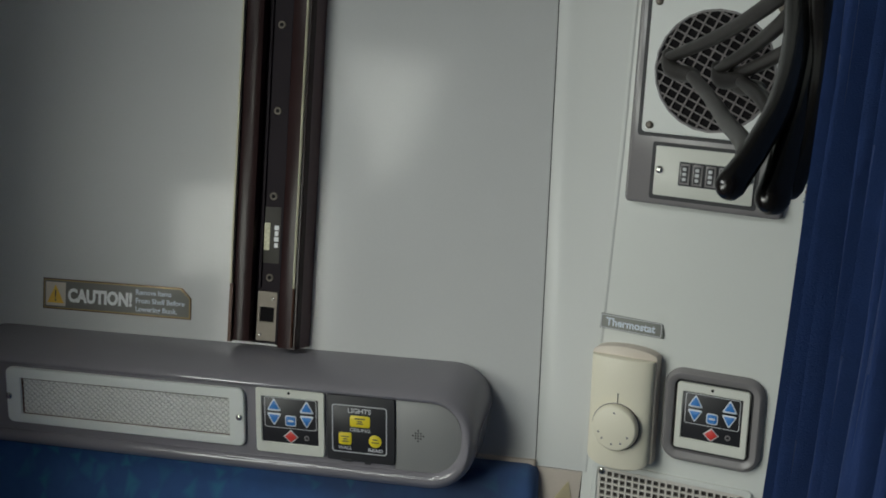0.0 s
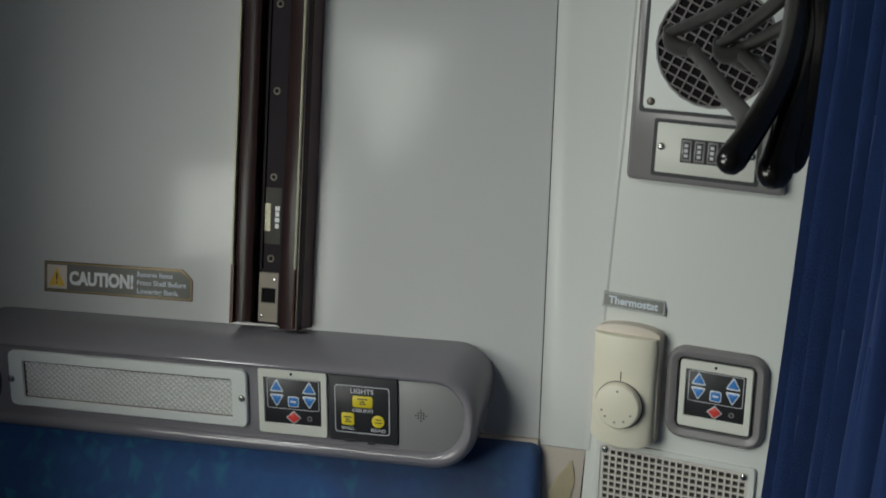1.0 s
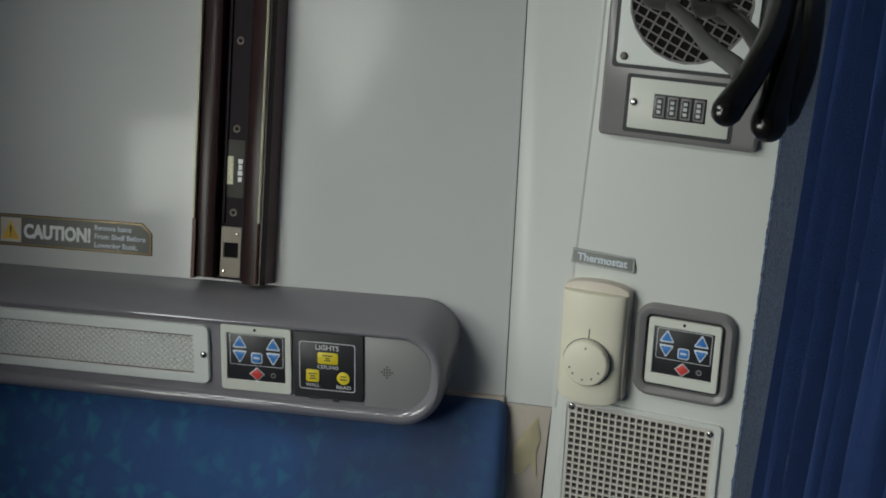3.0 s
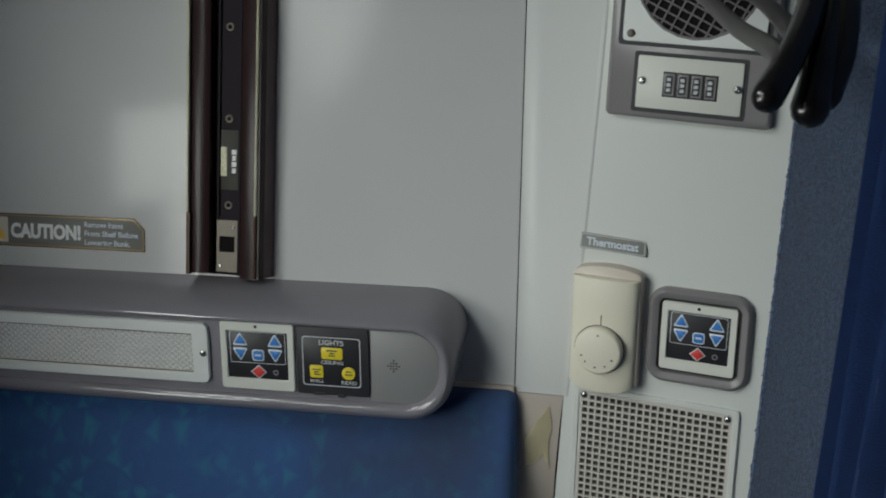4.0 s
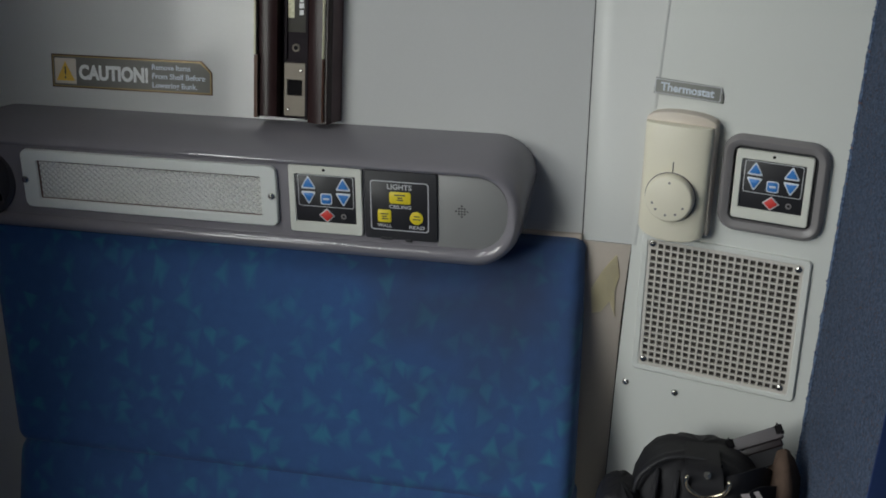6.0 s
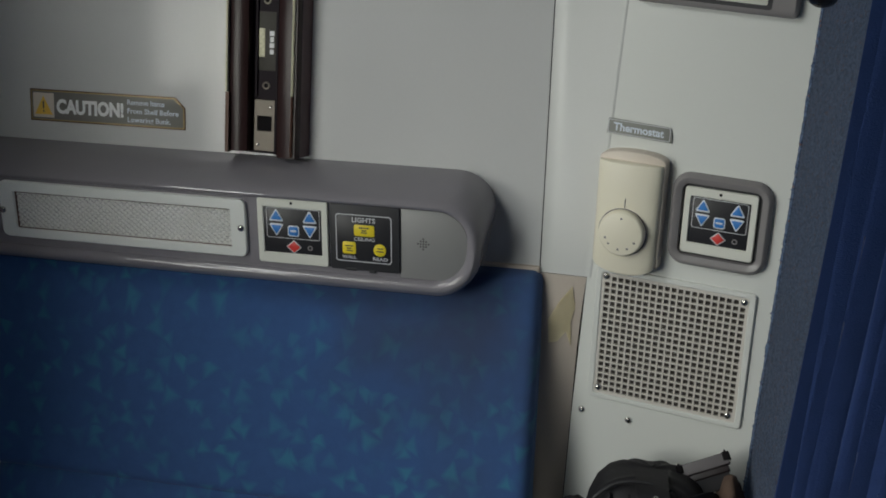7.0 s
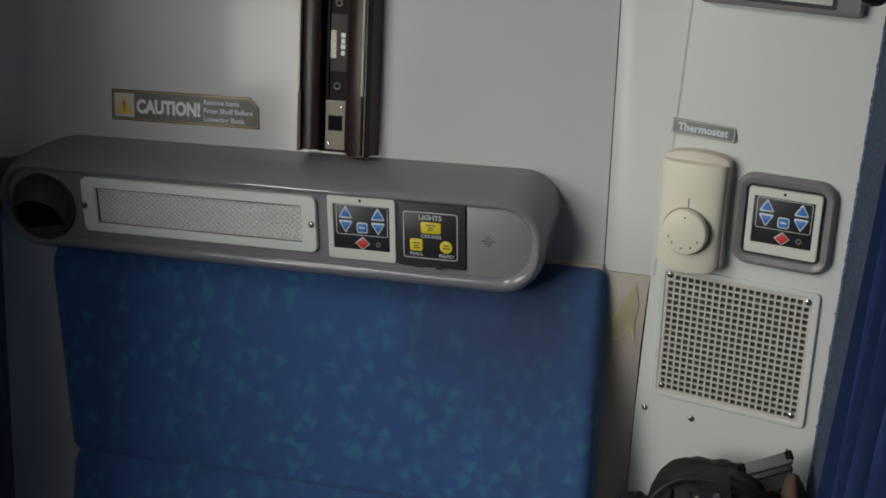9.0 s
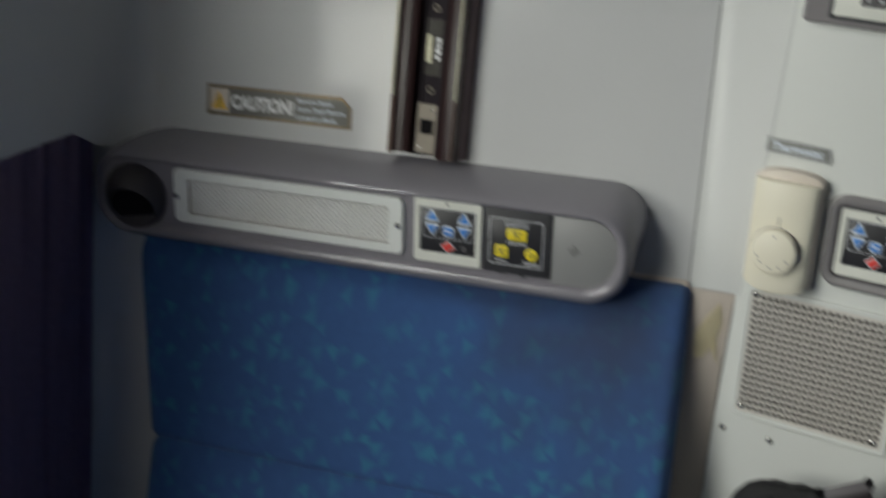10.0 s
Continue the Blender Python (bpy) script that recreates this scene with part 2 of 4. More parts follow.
# ---- mesh helpers ----
def part(name, bm, material, parent=None, label="", smooth=True):
    """Links a bmesh (or a mesh) as one object, under a thing or a part."""
    if isinstance(bm, bpy.types.Mesh):
        me = bm
    else:
        bmesh.ops.recalc_face_normals(bm, faces=bm.faces)
        me = bpy.data.meshes.new(name)
        bm.to_mesh(me)
        bm.free()
    if smooth:
        me.shade_smooth()
        me.set_sharp_from_angle(angle=radians(38))
    if not me.materials:
        me.materials.append(material)
    ob = new(name, me)
    if parent is not None:
        ob.parent = parent
    return tagged(ob, label)


def thing(name, m, label, category, group="", kind=""):
    ob = new(name)
    ob.empty_display_size = 0.02
    ob.matrix_world = m
    return tagged(ob, label, category, group, kind)


def round_outline(w, h, r, n=6, cx=0.0, cz=0.0):
    """A rounded rectangle in x and z, anticlockwise as seen from -y."""
    pts = []
    rs = r if isinstance(r, (list, tuple)) else (r, r, r, r)
    for k, (sx, sz) in enumerate(((1, 1), (-1, 1), (-1, -1), (1, -1))):
        r = rs[k]
        for i in range(n + 1):
            a = radians(90 * k + 90 * i / n)
            pts.append((cx + sx * (w / 2 - r) + r * math.cos(a), cz + sz * (h / 2 - r) + r * math.sin(a)))
    return pts


def loft(rings, close_start=True, close_end=True):
    """A skin through rings of equal length of (x, y, z)."""
    bm = bmesh.new()
    vs = [[bm.verts.new(p) for p in ring] for ring in rings]
    for a, b in zip(vs, vs[1:]):
        for i in range(len(a)):
            j = (i + 1) % len(a)
            bm.faces.new((a[i], a[j], b[j], b[i]))
    if close_start:
        bm.faces.new(vs[0])
    if close_end:
        bm.faces.new(vs[-1])
    return bm


def slab(outline, depth, bevel=0.0008, y=0.0):
    """A plate: an outline in x and z, its back at y and its bevelled front at y - depth."""
    cx = sum(p[0] for p in outline) / len(outline)
    cz = sum(p[1] for p in outline) / len(outline)

    def shrunk(d):
        out = []
        for px, pz in outline:
            l = math.hypot(px - cx, pz - cz) or 1
            out.append((px - (px - cx) / l * d, pz - (pz - cz) / l * d))
        return out
    bev = min(bevel, depth * 0.45)
    rings = [[(a, y, b) for a, b in outline], [(a, y - depth + bev, b) for a, b in outline]]
    if bev > 0:
        rings.append([(a, y - depth + bev * 0.3, b) for a, b in shrunk(bev * 0.35)])
        rings.append([(a, y - depth, b) for a, b in shrunk(bev)])
    return loft(rings)


def plate(w, h, depth, r=0.002, bevel=0.0008, y=0.0, cx=0.0, cz=0.0):
    return slab(round_outline(w, h, r, 5, cx, cz), depth, bevel, y)


def ring_plate(w, h, r, iw, ih, ir, depth, y=0.0, cx=0.0, cz=0.0, icx=None, icz=None, bevel=0.0008):
    """A frame with an opening that goes through it."""
    icx, icz = cx if icx is None else icx, cz if icz is None else icz
    o, i = round_outline(w, h, r, 6, cx, cz), round_outline(iw, ih, ir, 6, icx, icz)
    o2, i2 = round_outline(w - 2 * bevel, h - 2 * bevel, max(r - bevel, 1e-4), 6, cx, cz), round_outline(iw + 2 * bevel, ih + 2 * bevel, ir + bevel, 6, icx, icz)
    f = y - depth
    rings = [[(a, y, b) for a, b in o], [(a, f + bevel, b) for a, b in o], [(a, f, b) for a, b in o2],
             [(a, f, b) for a, b in i2], [(a, f + bevel, b) for a, b in i], [(a, y, b) for a, b in i]]
    bm = loft(rings, False, False)
    return bm


def box(x0, x1, y0, y1, z0, z1, bevel=0.0):
    bm = bmesh.new()
    bmesh.ops.create_cube(bm, size=1)
    for v in bm.verts:
        v.co = Vector(((x0 + x1) / 2 + v.co.x * (x1 - x0), (y0 + y1) / 2 + v.co.y * (y1 - y0), (z0 + z1) / 2 + v.co.z * (z1 - z0)))
    if bevel:
        bmesh.ops.bevel(bm, geom=list(bm.edges), offset=bevel, segments=3, affect="EDGES", profile=0.6)
    return bm


def disc(r, depth, y=0.0, cx=0.0, cz=0.0, n=32, bevel=0.0008):
    return slab([(cx + r * math.cos(2 * math.pi * i / n), cz + r * math.sin(2 * math.pi * i / n)) for i in range(n)], depth, bevel, y)


def extruded(profile, z0, z1):
    """A profile in x and y, drawn from z0 up to z1."""
    return loft([[(x, y, z0) for x, y in profile], [(x, y, z1) for x, y in profile]])


def tube(points, radii, n=12, ends=True):
    """A round bar along points, with domed ends."""
    pts = [Vector(p) for p in points]
    bm, rings = bmesh.new(), []
    up = Vector((0.31, 0.17, 0.93))
    for i, p in enumerate(pts):
        d = (pts[min(i + 1, len(pts) - 1)] - pts[max(i - 1, 0)]).normalized()
        a = d.cross(up).normalized()
        b = d.cross(a).normalized()
        r = radii[i] if isinstance(radii, (list, tuple)) else radii
        rows = [(p, r)]
        if ends and i == 0:
            rows = [(p - d * r * math.cos(k), r * max(math.sin(k), 0.05)) for k in (0.05, 0.5, 1.0)] + rows
        if ends and i == len(pts) - 1:
            rows = rows + [(p + d * r * math.cos(k), r * max(math.sin(k), 0.05)) for k in (1.0, 0.5, 0.05)]
        for q, rr in rows:
            rings.append([bm.verts.new(q + (a * math.cos(2 * math.pi * k / n) + b * math.sin(2 * math.pi * k / n)) * rr) for k in range(n)])
    for ra, rb in zip(rings, rings[1:]):
        for k in range(n):
            bm.faces.new((ra[k], ra[(k + 1) % n], rb[(k + 1) % n], rb[k]))
    bm.faces.new(rings[0])
    bm.faces.new(rings[-1])
    return bm


def smooth_path(ctrl, steps=8):
    """Catmull-Rom through control points."""
    c = [Vector(p) for p in ctrl]
    c = [c[0] * 2 - c[1]] + c + [c[-1] * 2 - c[-2]]
    out = []
    for i in range(1, len(c) - 2):
        for k in range(steps):
            t = k / steps
            out.append(0.5 * (2 * c[i] + (c[i + 1] - c[i - 1]) * t + (2 * c[i - 1] - 5 * c[i] + 4 * c[i + 1] - c[i + 2]) * t * t + (3 * c[i] - c[i - 1] - 3 * c[i + 1] + c[i + 2]) * t ** 3))
    out.append(c[-2])
    return out


def revolve(profile, n=32):
    """Radius and height pairs turned round the z axis."""
    rings = [[(max(r, 1e-4) * math.cos(2 * math.pi * k / n), max(r, 1e-4) * math.sin(2 * math.pi * k / n), z) for k in range(n)] for r, z in profile]
    return loft(rings)


def letters(text, height, x, z, y, parent, material, name="lettering", align="LEFT", width=None, thick=0.0002, bold=0.03):
    """Raised lettering in the built-in font, in the x-z plane, facing -y."""
    cu = bpy.data.curves.new(name, "FONT")
    cu.body, cu.size, cu.extrude, cu.align_x, cu.resolution_u, cu.offset = text, height / 0.7, thick, align, 3, height * bold
    tmp = bpy.data.objects.new(name, cu)
    me = bpy.data.meshes.new_from_object(tmp)
    bpy.data.objects.remove(tmp)
    xs = [v.co.x for v in me.vertices]
    s = 1.0 if width is None else width / (max(xs) - min(xs))
    for v in me.vertices:
        v.co = Vector((x + v.co.x * s, y - v.co.z, z + v.co.y))
    return part(name, me, material, parent, smooth=False)


def bars(rows, y, parent, material, name="print_bar"):
    """Unreadable print: one short raised bar for each (x, z, width, height)."""
    for bx, bz, bw, bh in rows:
        part(name, box(bx - bw / 2, bx + bw / 2, y - 0.0002, y + 0.0001, bz - bh / 2, bz + bh / 2), material, parent, smooth=False)


def screw_mesh(r=0.0032):
    """A domed screw head with a cross cut, facing -y, its seat at y = 0."""
    bm = revolve([(r, 0), (r * 0.98, r * 0.22), (r * 0.8, r * 0.48), (r * 0.45, r * 0.62), (0.0, r * 0.66)], 16)
    for a in (0.4, 0.4 + math.pi / 2):
        g = box(-r * 0.55, r * 0.55, -r * 0.09, r * 0.09, r * 0.5, r * 0.69)
        bmesh.ops.rotate(g, verts=g.verts, cent=(0, 0, 0), matrix=Matrix.Rotation(a, 3, "Z"))
        me = bpy.data.meshes.new("cut")
        g.to_mesh(me)
        bm.from_mesh(me)
        g.free()
    bmesh.ops.rotate(bm, verts=bm.verts, cent=(0, 0, 0), matrix=Matrix.Rotation(radians(90), 3, "X"))
    me = bpy.data.meshes.new("screw")
    bmesh.ops.recalc_face_normals(bm, faces=bm.faces)
    bm.to_mesh(me)
    bm.free()
    me.materials.append(STEEL)
    me.shade_smooth()
    me.set_sharp_from_angle(angle=radians(38))
    return me


SCREW = screw_mesh(0.0046)
SCREW_SMALL = screw_mesh(0.0022)
SCREW_DULL = SCREW.copy()
SCREW_DULL.materials[0] = DULL_STEEL


def screws(places, y, parent, mesh=SCREW, label=""):
    for i, (sx, sz) in enumerate(places):
        ob = new("screw", mesh)
        ob.parent, ob.location = parent, (sx, y, sz)
        ob.rotation_euler = (0, 0.7 * i, 0)
        tagged(ob, label)


# ---- the panel's own frame: x along it, z up it, -y out of it ----
PANEL = pose(0.42, -0.0519, 1.2, 6.87, 2.67, -12.07)


def on_panel(u, v, out=0.0):
    return PANEL @ Vector((u, -out, v))


def panel_left(v):
    return float(np.interp(v, [-1.2, -0.44, -0.20, -0.11, 0.07, 0.205, 0.30, 0.46, 1.25], [-0.185, -0.171, -0.1660, -0.1610, -0.1495, -0.143, -0.138, -0.1324, -0.105]))


def panel_right(v):
    return 0.0728 + 0.0245 * max(min(v, 0.6), -0.5)


def strip_ease(k):
    """How a corner strip leaves the wall: a short hollow bend, then flat."""
    bend = 0.3
    return (k * k / (2 * bend) if k < bend else k - bend / 2) / (1 - bend / 2)


# ---- structure ----
tagged(part("wall_north", box(-0.80, 0.1994, 0, 0.05, 1.0, 2.45), WALL), "off-white laminate end wall with a narrow seam", "wall", kind="structure")
tagged(part("wall_north_lower", box(-0.80, 0.2005, -0.0060, 0.05, 0, 1.108, 0.0025), BEIGE), "beige lower wall board behind the seat", "wall", kind="structure")

rings = []
for i in range(45):
    v = -0.108 + 1.36 * i / 44
    e = on_panel(panel_left(v) + 0.001, v, 0.0004)
    row = []
    for k in range(11):
        s = k / 10
        x = 0.2008 + (e.x - 0.2008) * s
        row.append((x, e.y * strip_ease(s), e.z))
    row += [tuple(on_panel(panel_left(v) + du, v, out)) for du, out in ((0.002, 0.0009), (0.0045, 0.0007), (0.006, -0.0004))]
    rings.append(row)
bm = bmesh.new()
grid = [[bm.verts.new(p) for p in row] for row in rings]
for a, b in zip(grid, grid[1:]):
    for k in range(13):
        bm.faces.new((a[k], a[k + 1], b[k + 1], b[k]))
back = [[bm.verts.new((p[0], p[1] + 0.03, p[2])) for p in (row[0], row[-1])] for row in rings]
for a, b, ba, bb in zip(grid, grid[1:], back, back[1:]):
    bm.faces.new((a[0], b[0], bb[0], ba[0]))
tagged(part("wall_corner_strip", bm, STRIP_WHITE), "off-white curved corner strip beside the wall seam", "wall", kind="structure")


def strip_y(x, z):
    """Depth of the lower corner strip at a place on it."""
    v = (z - 1.2) / 0.9918
    e = on_panel(panel_left(v) - 0.0012, v, 0.0)
    k = min(max((x - 0.2005) / (e.x - 0.2005), 0.0), 1.0)
    return e.y * strip_ease(k) - 0.0015 * (1 - k)


bm = bmesh.new()
rows = []
for i in range(30):
    v = -1.19 + 1.092 * i / 29
    e = on_panel(panel_left(v) - 0.0012, v, 0.0)
    rows.append([bm.verts.new((0.2005 + (e.x - 0.2005) * k / 8, e.y * strip_ease(k / 8) - 0.0015 * (1 - k / 8), min(e.z, 1.0995))) for k in range(9)])
for a, b in zip(rows, rows[1:]):
    for k in range(8):
        bm.faces.new((a[k], a[k + 1], b[k + 1], b[k]))
rear = [[bm.verts.new((v.co.x, v.co.y + 0.004, v.co.z)) for v in row] for row in rows]
for a, b in zip(rear, rear[1:]):
    for k in range(8):
        bm.faces.new((a[k], a[k + 1], b[k + 1], b[k]))
for k in range(8):
    bm.faces.new((rows[-1][k], rows[-1][k + 1], rear[-1][k + 1], rear[-1][k]))
tagged(part("wall_lower_strip", bm, BEIGE), "beige lower corner strip beside the seat", "wall", kind="structure")
tagged(part("wall_seam", box(0.1980, 0.2020, 0.0025, 0.03, 1.0, 2.45), BLACK_RIM), "dark narrow joint between two wall boards", "seam", kind="structure")

vs = [-1.19, -0.9, -0.6, -0.44, -0.3, -0.11, 0.0, 0.098, 0.205, 0.36, 0.6, 0.9, 1.25]
outline = [(panel_left(v), v) for v in vs][::-1] + [(panel_right(v) + 0.0025, v) for v in vs]
bm = bmesh.new()
fr = [bm.verts.new((a, 0, b)) for a, b in outline]
bk = [bm.verts.new((a, 0.03, b)) for a, b in outline]
bm.faces.new(fr)
bm.faces.new(bk)
for i in range(len(fr)):
    j = (i + 1) % len(fr)
    bm.faces.new((fr[i], fr[j], bk[j], bk[i]))
bmesh.ops.recalc_face_normals(bm, faces=bm.faces)
rim = [e for e in bm.edges if all(abs(v.co.y) < 1e-6 and v.co.x > 0.05 for v in e.verts)]
bmesh.ops.bevel(bm, geom=rim, offset=0.004, segments=3, affect="EDGES", profile=0.6)
ob = part("wall_panel", bm, PANEL_WHITE)
ob.matrix_world = PANEL
tagged(ob, "white painted service panel beside the doorway", "wall panel", kind="structure")

# carpet-covered aisle wall, from the panel's edge towards the doorway
bm = bmesh.new()
rows = []
for i in range(29):
    v = -1.19 + 2.44 * i / 28
    e = on_panel(panel_right(v) + 0.0007, v, -0.004)
    rows.append([bm.verts.new((e.x + (0.60 - e.x) * (k / 8), e.y + (-2.06 - e.y) * (k / 8), e.z)) for k in range(9)])
for a, b in zip(rows, rows[1:]):
    for k in range(8):
        bm.faces.new((a[k], a[k + 1], b[k + 1], b[k]))
bmesh.ops.solidify(bm, geom=list(bm.faces), thickness=0.02)
ob = part("wall_east", bm, CARPET)
tagged(ob, "aisle wall covered in blue-grey carpet cloth", "wall", kind="structure")

# frayed cut edge of the carpet
bm = bmesh.new()
rng = random.Random(4)
n = 900
prev = None
for i in range(n):
    v = -0.5 + 1.35 * i / (n - 1)
    jag = 0.0008 * noise.noise((i * 0.05, 0, 0)) + rng.uniform(-0.0006, 0.0006) + (rng.uniform(0, 0.0022) if rng.random() < 0.07 else 0)
    a = bm.verts.new(on_panel(panel_right(v) - 0.001 - jag, v, 0.0012))
    b = bm.verts.new(on_panel(panel_right(v) + 0.002, v, 0.0035))
    c = bm.verts.new(on_panel(panel_right(v) + 0.0035, v, 0.0010))
    if prev:
        bm.faces.new((prev[0], prev[1], b, a))
        bm.faces.new((prev[1], prev[2], c, b))
    prev = (a, b, c)
ob = tagged(part("carpet_edge", bm, CARPET), "frayed cut edge of the blue-grey carpet cloth", "trim", kind="structure")

# window side: cove corner, upper trim, wall with a real opening
prof = [(-0.66, -0.45), (-0.66, -0.10)] + [(-0.57 - 0.09 * math.cos(radians(a)), -0.10 + 0.094 * math.sin(radians(a))) for a in range(10, 90, 10)] + [(-0.562, -0.0055), (-0.562, 0.04), (-0.70, 0.04), (-0.70, -0.45)]
tagged(part("wall_west_corner", extruded(prof, 0, 1.197), WALL), "pale rounded corner moulding under the window trim", "wall", kind="structure")
prof = [(-0.638, -0.50), (-0.638, -0.131), (-0.638, -0.11), (-0.638, -0.09)] + [(-0.585 - 0.053 * math.cos(radians(a)), -0.09 + 0.091 * math.sin(radians(a))) for a in range(8, 90, 8)] + [(-0.575, 0.0012), (-0.575, 0.04), (-0.70, 0.04), (-0.70, -0.50)]
bm = extruded(prof, 1.205, 2.45)
for v in bm.verts:
    if v.co.z < 1.3:
        y = v.co.y
        v.co.z = 1.218 + 0.136 * (y + 0.13) if y < -0.13 else 1.218 - 0.024 * min((y + 0.13) / 0.06, 1.0)
tagged(part("wall_west_trim", bm, WALL), "pale curved window trim panel above the curtain", "wall", kind="structure")
# the northern pier is unseen and juts in to shade the left end
for nm, x1, y0, y1, z0, z1 in (("wall_west_sill", -0.66, -2.06, -0.45, 0, LOWER_Z[0]), ("wall_west_band", -0.66, WINDOW_Y[0], WINDOW_Y[1], LOWER_Z[1], UPPER_Z[0]), ("wall_west_head", -0.66, -2.06, -0.50, UPPER_Z[1], 2.45), ("wall_west_pier_south", -0.66, -2.06, WINDOW_Y[0], LOWER_Z[0], UPPER_Z[1]), ("wall_west_shading_pier", -0.624, WINDOW_Y[1], -0.50, LOWER_Z[0], UPPER_Z[1])):
    tagged(part(nm, box(-0.72, x1, y0, y1, z0, z1), SOUTH), "unseen window-side wall, darkened to cut bounced light", "wall", kind="structure")
tagged(part("wall_south", box(-0.80, 0.66, -2.12, -2.06, 0, 2.45), SOUTH), "unseen end wall, darkened to cut bounced light", "wall", kind="structure")
tagged(part("floor", box(-0.80, 0.70, -2.12, 0.3, -0.05, 0), FLOOR), "dark blue carpeted compartment floor", "floor", kind="structure")
tagged(part("ceiling", box(-0.80, 0.70, -2.12, 0.20, 2.45, 2.5), CEILING), "unseen compartment ceiling, greyed to cut bounced light", "ceiling", kind="structure")
tagged(part("luggage_ledge", box(0.262, 0.50, -0.34, 0.005, 0, 0.60, 0.004), BEIGE), "beige ledge beside the seat", "ledge", kind="structure")

# ---- wall console: moulded shelf with lights and switches ----
FACE = pose(0, -0.0753, 1.15, 8.1, 0, 0)
console = thing("wall_console", pose(0, 0, 0), "grey moulded shelf console with lamp and switches on the wall", "shelf console")


def section(y, x0, x1, z0, z1, r, lean):
    w, h = x1 - x0, z1 - z0
    return [(px, y - lean * (pz - 1.15) * math.tan(radians(8.1)), pz) for px, pz in round_outline(w, h, r, 10, (x0 + x1) / 2, (z0 + z1) / 2)]


secs = [section(-0.0005, -0.612, 0.146, 1.070, 1.224, 0.056, 0), section(-0.020, -0.622, 0.147, 1.067, 1.221, 0.056, 0.2), section(-0.045, -0.634, 0.146, 1.067, 1.212, 0.054, 0.55),
        section(-0.064, -0.639, 0.142, 1.070, 1.203, 0.052, 0.85), section(-0.075, -0.639, 0.137, 1.074, 1.197, 0.050, 1), section(-0.0815, -0.636, 0.1325, 1.0785, 1.1925, 0.048, 1),
        section(-0.0835, -0.634, 0.129, 1.082, 1.189, 0.046, 1), section(-0.0830, -0.631, 0.1255, 1.0862, 1.1872, 0.0435, 1), section(-0.0805, -0.628, 0.1225, 1.0905, 1.1850, 0.041, 1), section(-0.0770, -0.6265, 0.1210, 1.0925, 1.1842, 0.040, 1), section(-0.0756, -0.626, 0.1206, 1.0930, 1.1838, 0.0395, 1)]
bm = loft(secs, True, True)
for v in bm.verts:
    if v.co.x > 0.05:
        v.co.x -= 0.021 * min(max((1.205 - v.co.z) / 0.12, 0.0), 1.0) * min(max((v.co.y + 0.080) / 0.04, 0.0), 1.0)
part("shell", bm, GREY_SHELL, console)


fp = part("face_plate", slab([(0.0350, -0.0560), (0.083, -0.0560)] + [(0.083 + 0.0365 * math.cos(radians(a)), -0.0195 + 0.0365 * math.sin(radians(a))) for a in range(-80, 1, 10)] + [(0.0815 + 0.038 * math.cos(radians(a)), -0.0040 + 0.038 * math.sin(radians(a))) for a in range(0, 91, 10)] + [(0.0350, 0.0340)], 0.0012, 0.0006), GREY_FACE, console, "lighter grey plastic end plate")
fp.matrix_local = FACE
for i, (dx, dz) in enumerate(((0, 0), (1, 0), (-1, 0), (0, 1), (0, -1), (2, 0), (-2, 0), (0, 2), (0, -2), (1, 1), (-1, 1), (1, -1), (-1, -1))):
    h = part("sound_hole", disc(0.0012, 0.0003, -0.0012, 0.0646 + dx * 0.0034, -0.0093 + dz * 0.0034, 10, 0), LAMP_DARK, fp)

# wall light
wl = part("light_frame", ring_plate(0.343, 0.0765, 0.009, 0.301, 0.0505, 0.0015, 0.0065, 0, -0.3357, -0.0074, -0.3352, -0.0082, 0.0012), WHITE_ENAMEL, console, "white enamelled light frame")
wl.matrix_local = FACE
bm = bmesh.new()
nx, nz = 36, 7
for j in range(2 * nz + 1):
    for i in range(nx + 1):
        px, pz = -0.489 + 0.306 * (i + 0.5 * (j % 2)) / nx, -0.0345 + 0.0505 * j / (2 * nz)
        hx, hz = 0.306 / nx / 2 * 0.95, 0.0505 / nz / 2 * 0.95
        q = [bm.verts.new((min(max(px + a * hx, -0.490), -0.182), -0.0004, min(max(pz + b * hz, -0.035), 0.0165))) for a, b in ((1, 0), (0, 1), (-1, 0), (0, -1))]
        top = bm.verts.new((min(max(px, -0.490), -0.182), -0.0024, min(max(pz, -0.035), 0.0165)))
        for k in range(4):
            bm.faces.new((q[k], q[(k + 1) % 4], top))
# added backing, its dark colour shows between the prisms as their shaded gaps
part("lens_backing", plate(0.310, 0.0520, 0.0002, 0.001, 0, 0, -0.336, -0.0092), LENS_BACK, wl, "dull brownish backing plate behind the diffuser")
part("diffuser", bm, LENS, wl, "prismatic frosted plastic diffuser", smooth=False)
# dark ring coloured as the shadow round the set-back lens
part("shadow_gap", ring_plate(0.306, 0.053, 0.002, 0.2988, 0.0483, 0.001, 0.0030, 0, -0.3352, -0.0082, -0.3347, -0.0088, 0.0004), BROWN_EDGE, wl, "dark brown ring for the shadow gap round the diffuser")
screws([(-0.1707, -0.0065), (-0.5030, -0.0090)], -0.0065, wl)


